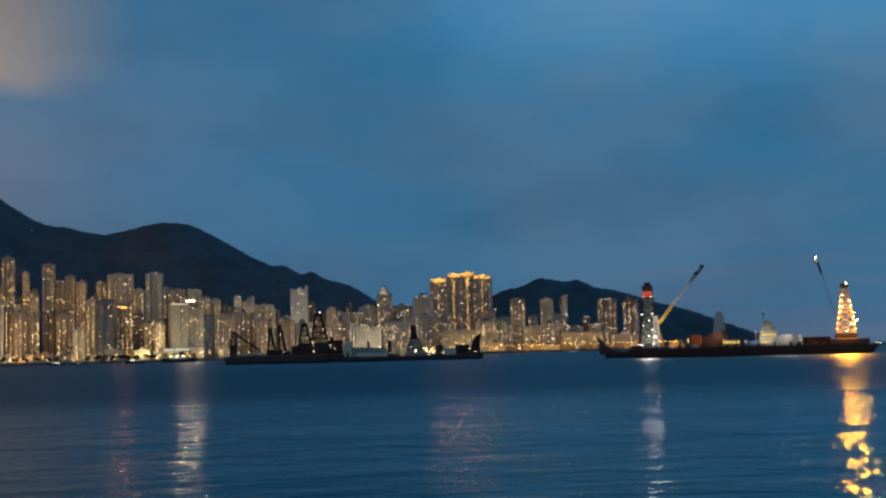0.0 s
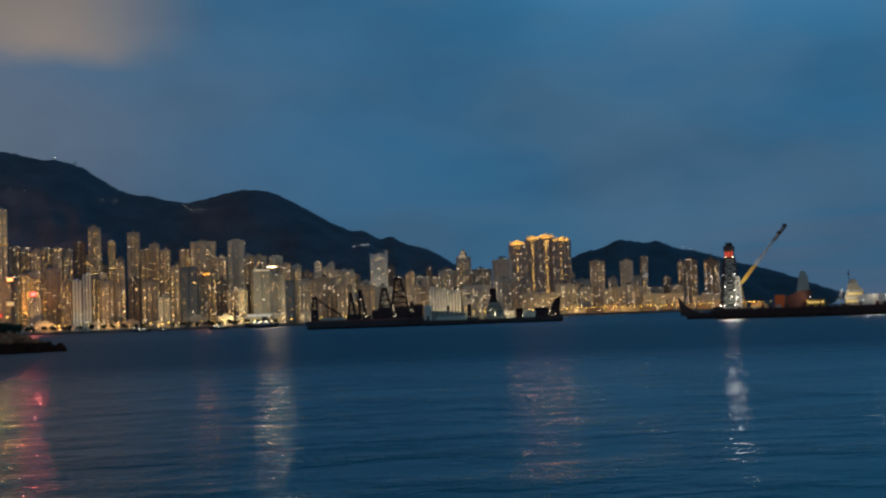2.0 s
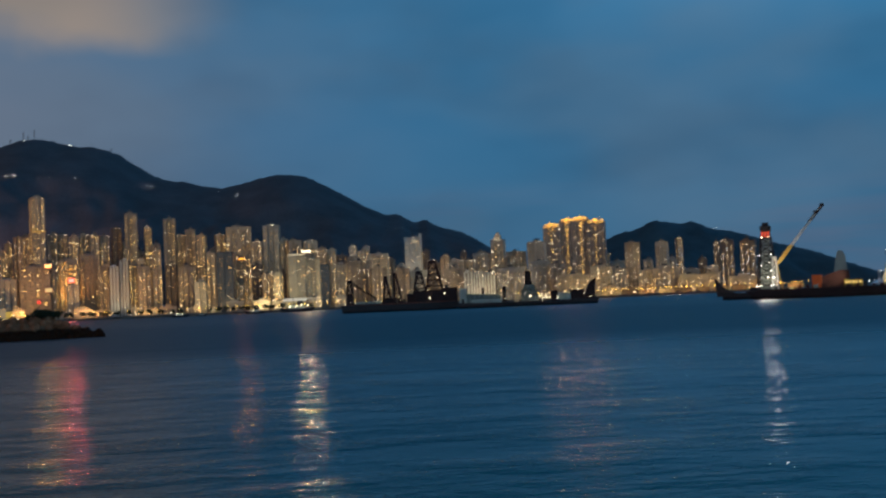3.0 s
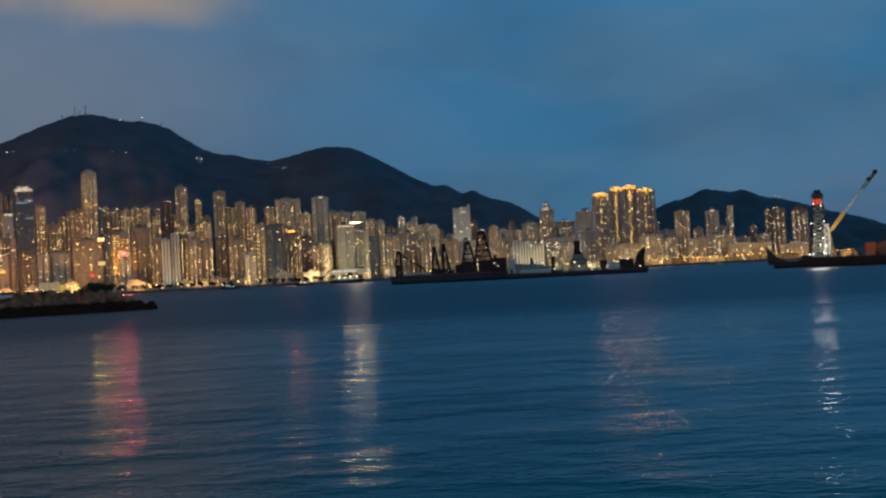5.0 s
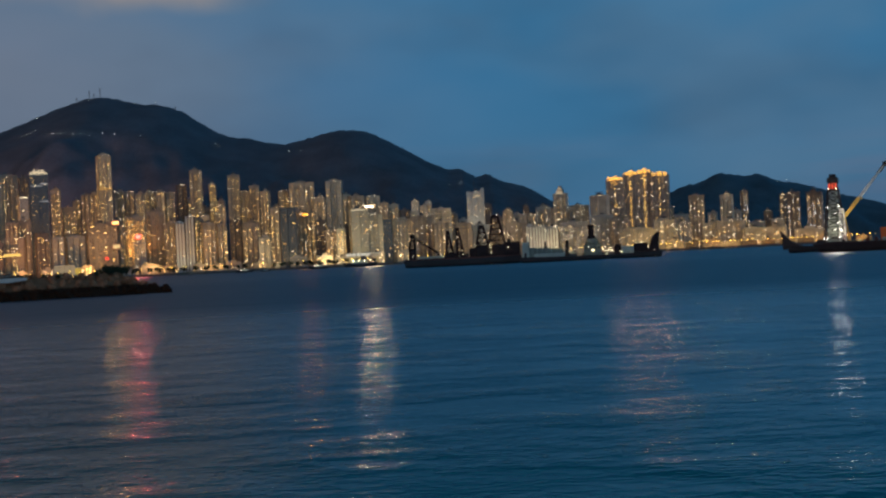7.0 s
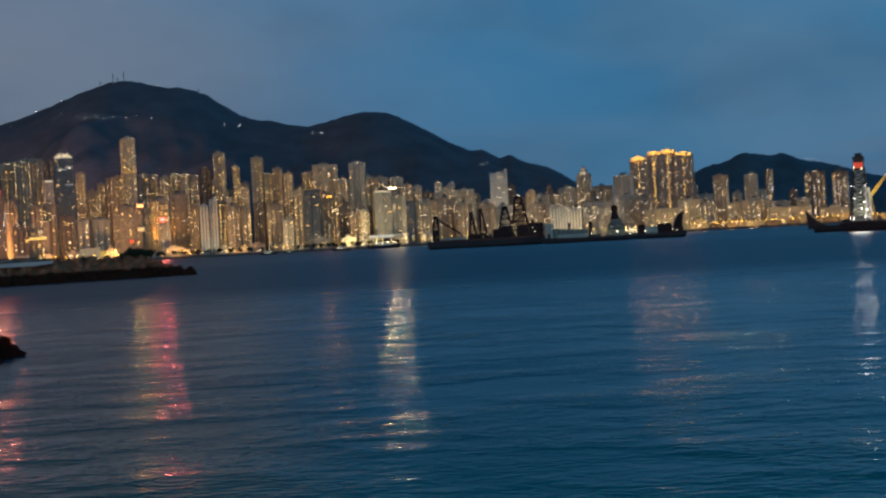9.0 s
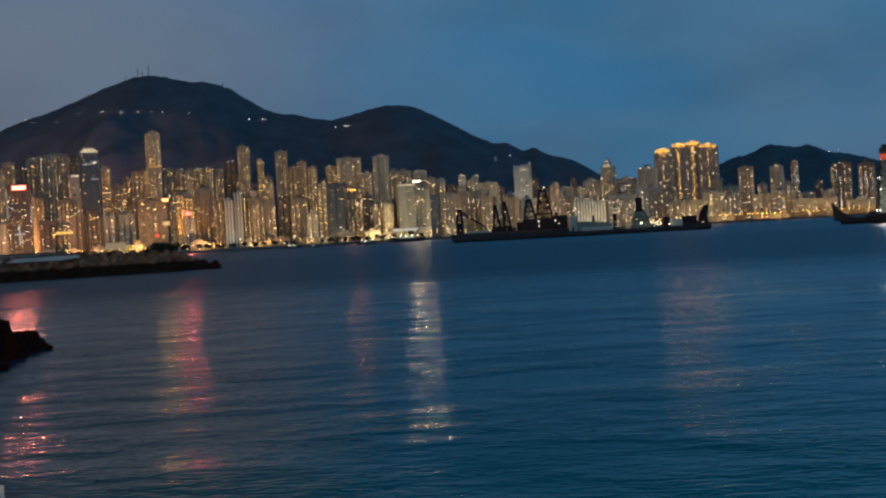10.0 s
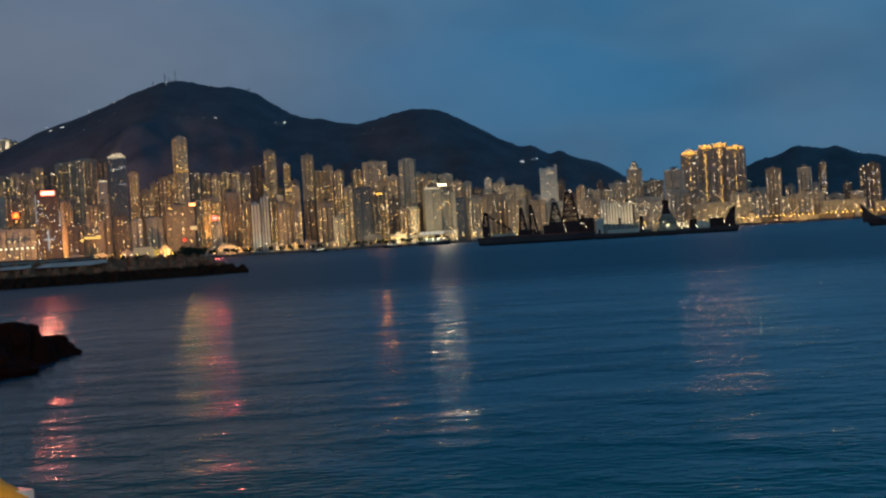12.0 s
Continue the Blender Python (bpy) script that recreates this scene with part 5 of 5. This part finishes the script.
    for k in range(7):
        u = k / 6
        for s in (-1, 1):
            if k == 6 and s == 1:
                continue
            lamp_on(ob, 40.8 + s * (3.8 - 2.4 * u), -3.6 + 2.2 * u, 10.4 + 14.4 * u, 0.2, WORK_GOLD, "floodlight")
    for x, z in ((41.4, 29.9), (44.6, 17), (45.2, 14), (39.6, 20), (40.8, 9.6), (42.6, 12.4)):
        lamp_on(ob, x, -3.0, z, 0.22, WORK_GOLD, "floodlight")
    for z, watts in ((10.5, 1500), (19, 1150)):
        glow = bpy.data.lights.new("derrick_light", "POINT")
        glow.energy, glow.color, glow.shadow_soft_size = watts, (1.0, 0.42, 0.03), 0.5
        glow_ob = new("derrick_light", glow)
        glow_ob.parent = ob
        glow_ob.location = (40.8, -7.5 + z * 0.15, z)
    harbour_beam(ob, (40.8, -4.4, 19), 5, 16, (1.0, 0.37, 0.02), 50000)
    hang("jib", beams("jib", [((38.6, 0.6, 9), (29.6, 0.6, 41.5), 0.16), ((38.6, -0.6, 9), (29.6, -0.6, 41.5), 0.16), ((31.6, 0, 34.2), (29.6, 0, 41.5), 0.9)], STEEL), ob, "thin dark raised jib", kind="stuff")
    box_part(ob, "jib_head", WHITE_PAINT, 28.6, 30.2, -0.9, 0.9, 38.8, 42.4, "white jib head")
    lamp_on(ob, 29.4, -1.4, 41.2, 0.3, WORK_DIM, "floodlight")
    # winches, bollards and stores along the working deck
    deck_rng = random.Random(41)
    for x in np.arange(-34, 33, 3.4):
        w, h = deck_rng.uniform(0.8, 2.2), deck_rng.uniform(0.6, 1.9)
        box_part(ob, deck_rng.choice(("winch", "deck_store", "bollard")), deck_rng.choice((RUST, STEEL, RUST, GREEN_GREY)), x - w / 2, x + w / 2, -9.6, -8.0, 4.05, 4.05 + h, chamfer=0.1)
    for x in (-30.5, -6.2, 25.0):
        hang("ventilator", beams("ventilator", [((x, -7.4, 4), (x, -7.4, 7.0), 0.5), ((x, -7.4, 6.9), (x, -8.3, 7.2), 0.6)], RUST), ob)
    rails(ob, -36, 33, -10.6, 3.4, STEEL)


def deck_barge():
    ob = thing("deck_barge", pose(*bearing_place(16.6, 600), 0, 0, -16.6), "low dark barge with an upswept bow", "barge", "working barges")
    hang("hull", hull_mesh("hull", 36, 12, 3.0, HULL, 3.0, 0.4), ob, "black steel hull")
    hang("bow", prism("bow", [(-18.4, 1.6), (-19.4, 10.2), (-17.4, 8.2), (-15.0, 5.6), (-11.0, 3.4), (-8.0, 2.6)], -5, 5, STEEL), ob, "upswept dark bow")
    box_part(ob, "deck_house", STEEL, -4, 8, -4, 4, 3.0, 5.4)


def harbour_boat(bearing, dist, length, label, lit):
    ob = thing("small_boat", pose(*bearing_place(bearing, dist), 0, 0, -bearing), label, "boat", "small boats near the shore")
    k = length / 20
    hang("hull", hull_mesh("hull", length, 5 * k, 1.8 * k, HULL, 2.0 * k, 0.9 * k), ob, "dark hull")
    box_part(ob, "cabin", GREEN_GREY, -5 * k, 4 * k, -1.8 * k, 1.8 * k, 1.6 * k, 3.8 * k)
    box_part(ob, "wheelhouse", STEEL, 0, 3 * k, -1.5 * k, 1.5 * k, 3.8 * k, 5.4 * k)
    hang("mast", beams("mast", [((-2 * k, 0, 3.6 * k), (-2 * k, 0, 8 * k), 0.25 * k)], STEEL), ob)
    for i in range(lit):
        lamp_on(ob, (-4 + 3.2 * i) * k, -2.2 * k, 3.4 * k, 0.3 * k, WORK_DIM)


derrick_barge()
hopper_barge()
crane_barge()
deck_barge()
harbour_boat(-9.08, 1700, 23, "dark working boat near the far sea wall", 3)
harbour_boat(-8.14, 1700, 14, "small dark launch near the far sea wall", 1)
harbour_boat(-3.92, 1700, 48, "long dark ferry lying off the terminal", 4)
harbour_boat(-5.80, 1700, 27, "small dark launch with deck lamps", 2)
harbour_boat(26.73, 1700, 17, "distant boat with white lamps far out", 3)


# ---- trees and low buildings on the far shore ----


def leaf_crown(name, r, h, count, rng, size, mat):
    """Leaves in uneven clumps round a few limbs."""
    v, f = [], []
    clumps = [(rng.uniform(-0.6, 0.6) * r, rng.uniform(-0.6, 0.6) * r, h * rng.uniform(0.45, 0.95), rng.uniform(0.3, 0.55) * r) for _ in range(9)]
    for _ in range(count):
        cx, cy, cz, cr = rng.choice(clumps)
        d = Vector((rng.gauss(0, 1), rng.gauss(0, 1), rng.gauss(0, 0.8))).normalized() * cr * rng.uniform(0.5, 1.0)
        c = Vector((cx, cy, cz)) + d
        a = Vector((rng.gauss(0, 1), rng.gauss(0, 1), rng.gauss(0, 1))).normalized()
        b = a.cross(Vector((rng.gauss(0, 1), rng.gauss(0, 1), rng.gauss(0, 1)))).normalized()
        n = len(v)
        s = size * rng.uniform(0.6, 1.2)
        v += [tuple(c - a * s), tuple(c + b * s * 0.5), tuple(c + a * s), tuple(c - b * s * 0.5)]
        f.append((n, n + 1, n + 2, n + 3))
    return mesh_of(name, v, f, mat)


def trunk_mesh(h, rng):
    items = [((0, 0, -0.3), (0.1, 0, h * 0.3), 0.5), ((0.1, 0, h * 0.3), (0.0, 0.1, h * 0.6), 0.36)]
    for _ in range(5):
        z = h * rng.uniform(0.3, 0.55)
        items.append(((0.05, 0, z), (rng.uniform(-1, 1) * h * 0.25, rng.uniform(-1, 1) * h * 0.25, z + h * 0.28), 0.2))
    return beams("trunk", items, BARK)


tree_rng = random.Random(11)
kinds = []
for k in range(4):
    h = (8, 10, 7, 9)[k]
    tree = thing("tree", pose(*bearing_place(-14.2 + k, 2066, LAND_Z)), "dark rounded street tree on the far promenade", "tree", "trees along the far promenade")
    hang("trunk", trunk_mesh(h, tree_rng), tree)
    hang("crown", leaf_crown("crown", h * 0.55, h, 260, tree_rng, 0.9, LEAF), tree, kind="stuff")
    kinds.append(tree)
for k in range(52):
    bearing = -14 + k * 0.21 + tree_rng.uniform(-0.08, 0.08)
    if tree_rng.random() < 0.25:
        continue
    copy_thing(kinds[k % 4], pose(*bearing_place(bearing, 2060 + tree_rng.uniform(0, 5), LAND_Z), 0, 0, tree_rng.uniform(0, 360)))

low_rng = random.Random(21)
for k in range(20):
    block(-19.5 + k * 0.92 + low_rng.uniform(-0.2, 0.2), 2085 + low_rng.uniform(0, 8), low_rng.uniform(16, 34), LAND_Z + low_rng.uniform(6, 17), low_rng.choice(("cream", "grey", "dense", "lit", "grey")), turn=low_rng.uniform(-4, 4))
for k in range(11):
    block(10.2 + k * 0.8, 2078 + low_rng.uniform(0, 10), low_rng.uniform(20, 30), LAND_Z + low_rng.uniform(4, 12), low_rng.choice(("rose", "warm", "grey", "dim")), turn=low_rng.uniform(-4, 4))

# a block high on the mountain road and the masts on the summit
HIGH = bearing_place(-22.3, 3600)
high_base = 3.0 + ridge_height(HIGH.x, HIGH.y, PEAK, 3400, 900) - 4
hill_block = block(-22.3, 3600, 32, 347, "cream", base=high_base)
each("lit_panel", [(3.0, 11.0, -0.5, -0.1, 347 - high_base - 24, 347 - high_base - 5)], CROWN_WHITE, hill_block, "bright lit stair front")
each("roof_light", [(-14.0 + 5 * k, -12.0 + 5 * k, -0.5, -0.1, 347 - high_base - 1.6, 347 - high_base - 0.2) for k in range(6)], CROWN_WHITE, hill_block, "white roof edge light")
block(-21.85, 3620, 14, 343, "grey", base=3.0 + ridge_height(bearing_place(-21.85, 3620).x, bearing_place(-21.85, 3620).y, PEAK, 3400, 900) - 4)


def summit_mast(x, tall, name="radio_mast"):
    z = 3.0 + ridge_height(x, 3398, PEAK, 3400, 900) - 2
    ob = thing(name, pose(x, 3398, z), "thin steel radio mast on the summit", "mast", "masts on the summit")
    hang("pole", beams("pole", [((0, 0, 0), (0, 0, tall + 2), 1.3)], STEEL), ob)
    hang("cross_arm", beams("cross_arm", [((-2.4, 0, tall * 0.75), (2.4, 0, tall * 0.75), 0.9)], STEEL), ob)


for x, tall in ((-972, 12), (-938, 24), (-926, 11), (-909, 26), (-709, 10)):
    summit_mast(x, tall)

# ---- rocks and breakwater ----


def rock_material(name, dark, light):
    m, nt, b = material(name)
    pos = nt.nodes.new("ShaderNodeNewGeometry").outputs["Position"]
    z = nt.nodes.new("ShaderNodeSeparateXYZ")
    nt.links.new(pos, z.inputs[0])
    fine = noise_node(nt, pos, 2.2, 5.0, 0.6)
    broad = noise_node(nt, pos, 0.4, 3.0)
    rnd = nt.nodes.new("ShaderNodeObjectInfo").outputs["Random"]
    col = ramp_node(nt, math_node(nt, "ADD", math_node(nt, "MULTIPLY", fine, 0.5), math_node(nt, "MULTIPLY", broad, 0.5)), [(0.3, dark), (0.7, light)])
    col = mix_rgb(nt, 1.0, col, ramp_node(nt, rnd, [(0, (0.6, 0.58, 0.55)), (1, (1.25, 1.2, 1.15))]), "MULTIPLY")
    # weed and wet below the tide mark
    tide = range_node(nt, math_node(nt, "ADD", z.outputs[2], math_node(nt, "MULTIPLY", broad, 1.2)), 2.8, 3.4, 1.0, 0.0)
    col = mix_rgb(nt, tide, col, tuple(c * 0.18 for c in dark))
    nt.links.new(col, b.inputs["Base Color"])
    b.inputs["Roughness"].default_value = 0.85
    b.inputs["Specular IOR Level"].default_value = 0.12
    bp = nt.nodes.new("ShaderNodeBump")
    bp.inputs["Strength"].default_value, bp.inputs["Distance"].default_value = 0.6, 0.15
    nt.links.new(fine, bp.inputs["Height"])
    nt.links.new(bp.outputs[0], b.inputs["Normal"])
    return m


ROCK = rock_material("armour_rock", (0.34, 0.13, 0.065), (0.58, 0.27, 0.15))
WET_ROCK = rock_material("wet_shore_rock", (0.10, 0.022, 0.011), (0.17, 0.05, 0.025))
PALE_SLAB = surface("pale_concrete", (0.85, 0.66, 0.56), 0.8, 0.15, 1)


def boulder_mesh(name, seed, cuts, rough=0.34, stone=None):
    bm = bmesh.new()
    bmesh.ops.create_icosphere(bm, subdivisions=cuts, radius=1.0)
    off = Vector((seed * 7.1, seed * 3.7, seed * 1.9))
    rng = random.Random(seed)
    cuts_at = [(Vector((rng.gauss(0, 1), rng.gauss(0, 1), rng.gauss(0, 1))).normalized(), rng.uniform(0.55, 0.8)) for _ in range(9)]
    for v in bm.verts:
        p = v.co.normalized()
        r = 1.0 + rough * noise.fractal(p * 1.3 + off, 1.0, 2.0, 3)
        q = p * r
        for nrm, d in cuts_at:
            over = q.dot(nrm) - d
            if over > 0:
                q -= nrm * over * 0.65
        v.co = q
    me = bpy.data.meshes.new(name)
    bm.to_mesh(me)
    bm.free()
    me.materials.append(stone or ROCK)
    return me


TIP, END = Vector((-68.7, 317.6, 0)), Vector((-250.0, 162.0, 0))
ALONG = (END - TIP).normalized()
BACK = Vector((ALONG.y, -ALONG.x, 0)) if ALONG.y * 1 - 0 < 0 and Vector((ALONG.y, -ALONG.x, 0)).y > 0 else Vector((-ALONG.y, ALONG.x, 0))
CREST = 5.2


def mound_height(s, w):
    """Height of the breakwater s metres from its tip and w metres back from its front waterline."""
    up = min(w / 1.75, (19 - w) / 1.75, CREST)
    return max(-1.2, min(up, s / 2.2 if s < 11 else CREST) + 0.35 * noise.noise(Vector((s / 2.4, w / 2.4, 0))))


def breakwater():
    ob = thing("breakwater", pose(0, 0, 0), "grey rock-armoured breakwater with a dark wet tide band", "breakwater")
    v, f = [], []
    ns, nw = 170, 26
    for i in range(ns):
        s = -3 + i * 1.4
        for j in range(nw):
            w = -2 + j * 0.92
            p = TIP + ALONG * s + BACK * w
            v.append((p.x, p.y, mound_height(s, w)))
    f = [(i * nw + j, i * nw + j + 1, (i + 1) * nw + j + 1, (i + 1) * nw + j) for i in range(ns - 1) for j in range(nw - 1)]
    hang("core", mesh_of("core", v, f, ROCK), ob)
    rng = random.Random(8)
    shapes = [boulder_mesh("boulder", k + 1, 2) for k in range(8)]
    for k in range(290):
        s, w = rng.uniform(0, 74), rng.uniform(-0.3, 9.2)
        if s < 9 and w > s * 1.1:
            w = rng.uniform(0, max(1.0, s))
        p = TIP + ALONG * s + BACK * w
        r = rng.uniform(0.55, 1.15)
        stone = hang("boulder", rng.choice(shapes), ob)
        stone.matrix_basis = pose(p.x, p.y, mound_height(s, w) + r * 0.12, rng.uniform(0, 360), rng.uniform(0, 360), rng.uniform(0, 360)) @ Matrix.Diagonal((r * rng.uniform(0.9, 1.4), r, r * rng.uniform(0.7, 1.0), 1))


breakwater()


def crest_frame(s, w, z):
    p = TIP + ALONG * s + BACK * w
    return pose(p.x, p.y, z, 0, 0, math.degrees(math.atan2(-ALONG.y, -ALONG.x)))


for at, reach, tall, words in ((44.0, 8.5, 1.1, "long pale concrete slab lying on the breakwater crest"), (57.5, 3.6, 0.8, "short pale concrete slab lying on the breakwater crest")):
    slab = thing("concrete_slab", crest_frame(at, 6.4, CREST - 0.85), words, "slab", "slabs on the breakwater")
    hang("slab_face", prism("slab_face", [(-reach, 0.0), (-reach * 0.72, tall * 0.85), (reach * 0.96, tall), (reach, tall * 0.4), (reach * 0.5, 0.0)], -1.4, 1.4, PALE_SLAB), slab)
    hang("kerb", prism("kerb", [(-reach * 0.7, tall * 0.87), (-reach * 0.69, tall * 0.87 + 0.3), (reach * 0.95, tall + 0.32), (reach * 0.96, tall + 0.01)], 1.0, 1.38, RUST), slab, "rust red edge")

barrier = thing("low_wall", crest_frame(50, 11.6, CREST - 0.4), "low brown wall along the breakwater crest", "wall")
box_part(barrier, "coping", RUST, -13, 13, -0.3, 0.3, 1.35, 1.6, chamfer=0.04)
for k in range(7):
    box_part(barrier, "wall_panel", WALLS["rose"], -13 + k * 3.72, -13 + k * 3.72 + 3.66, -0.2, 0.2, 0.0, 1.35, chamfer=0.03)

shrub_rng = random.Random(17)
shrubs = []
for k in range(3):
    sh = thing("shrub", crest_frame(10 + 1.5 * k, 8 + k, CREST - 0.2), "dark scrubby shrub on the breakwater crest", "shrub", "shrubs on the breakwater")
    hang("stem", beams("stem", [((0, 0, -0.2), (shrub_rng.uniform(-0.6, 0.6), shrub_rng.uniform(-0.5, 0.5), 1.1), 0.06) for _ in range(6)], BARK), sh, kind="stuff")
    hang("foliage", leaf_crown("foliage", 1.5, 1.5 + 0.3 * k, 420, shrub_rng, 0.18, LEAF), sh, kind="stuff")
    shrubs.append(sh)
for k in range(34):
    s = shrub_rng.uniform(8.5, 15) if k < 13 else shrub_rng.uniform(15, 46)
    size = shrub_rng.uniform(0.8, 1.1) if k < 13 else shrub_rng.uniform(0.35, 0.6)
    shrub = copy_thing(shrubs[k % 3], crest_frame(s, shrub_rng.uniform(7.0, 11.5), CREST - 0.25) @ pose(0, 0, 0, 0, 0, shrub_rng.uniform(0, 360)))
    shrub.scale = (size, size, size)


def near_rock(bearing, dist, rx, ry, top, seed, turn=0):
    p = bearing_place(bearing, dist)
    ob = new("shore_rock", boulder_mesh("shore_rock", seed, 4, 0.4, WET_ROCK))
    ob.matrix_basis = pose(p.x, p.y, top * 0.18, 0, 0, -bearing + turn) @ Matrix.Diagonal((rx, ry, top * 0.95, 1))
    tagged(ob, "dark wet shore boulder standing in the water", "rock", "rocks by the near shore")


near_rock(-22.45, 68.0, 1.5, 1.9, 1.95, 3, 20)
near_rock(-23.4, 65.3, 2.0, 2.1, 2.25, 7, 60)
near_rock(-21.45, 72.0, 2.1, 1.7, 1.05, 9, 10)
near_rock(-22.0, 69.0, 1.6, 1.6, 1.7, 5, 50)
near_rock(-20.62, 73.0, 1.0, 1.0, 0.95, 9, 80)
near_rock(-24.7, 62.0, 2.4, 2.4, 2.5, 12, 0)
near_rock(-26.8, 57.0, 3.0, 2.6, 3.0, 15, 70)
near_rock(-23.0, 61.6, 1.7, 1.2, 0.8, 21, 30)


# ---- covered dinghy at its mooring ----
YELLOW_COVER = surface("yellow_tarpaulin", (0.85, 0.40, 0.02), 0.55, 0.12, 0.4)
WHITE_GEL = surface("white_gelcoat", (0.72, 0.72, 0.7), 0.35, 0.08, 0.4)


def covered_dinghy():
    p = bearing_place(-22.05, 27.0)
    ob = thing("dinghy", pose(p.x, p.y, 0, 0, 0, 40), "small white dinghy under a yellow tarpaulin, moored", "boat")
    v, f = [], []
    n = 16
    for i in range(n + 1):
        u = i / n
        x = -3.6 * u
        half = 0.72 * min(1, (u * 3.0 + 0.02)) ** 0.6
        z1 = 0.50 + 0.12 * min(1.0, u * 6) - 0.08 * u
        v += [(x, -half * 0.55, -0.15), (x, -half, z1 - 0.08), (x, -half * 0.96, z1), (x, half * 0.96, z1), (x, half, z1 - 0.08), (x, half * 0.55, -0.15)]
    f = [(6 * i + k, 6 * i + 6 + k, 6 * i + 6 + (k + 1) % 6, 6 * i + (k + 1) % 6) for i in range(n) for k in range(6)] + [(5, 4, 3, 2, 1, 0), tuple(6 * n + k for k in range(6))]
    hang("hull", mesh_of("hull", v, f, WHITE_GEL), ob, "white moulded hull")
    v, f = [], []
    for i in range(n + 1):
        u = i / n
        x = -0.16 - 3.3 * u
        half = 0.72 * min(1, (-x / 1.2)) ** 0.6 + 0.06
        rise = min(1.06 + 0.02 * u, 0.30 + 0.84 * (-0.15 - x))
        v += [(x, half * math.cos(a) - 0.10, 0.12 + rise * math.sin(a) ** 0.8 + 0.018 * math.sin(11 * x + 3 * a) * math.sin(a)) for a in (math.pi * k / 14 for k in range(15))]
    f = [(15 * i + k, 15 * i + k + 1, 15 * i + 16 + k, 15 * i + 15 + k) for i in range(n) for k in range(14)] + [tuple(range(15))]
    hang("cover", mesh_of("cover", v, f, YELLOW_COVER), ob, "yellow tarpaulin cover")


covered_dinghy()

# an unseen lamp added on the near quay, beside the camera, to light the dinghy and the rocks
quay_lamp = thing("quay_lamp", pose(-4, -7, 3.4), "tall lamp standing at the near quay edge", "street lamp")
hang("pole", beams("pole", [((0, 0, 0), (0, 0, 5.2), 0.18)], STEEL), quay_lamp)
hang("lamp_head", globe("lamp_head", 0.3, lamp_material("quay_lamp_light", (1.0, 0.66, 0.36), 9000.0), 2), quay_lamp).location = (0, 0, 5.4)
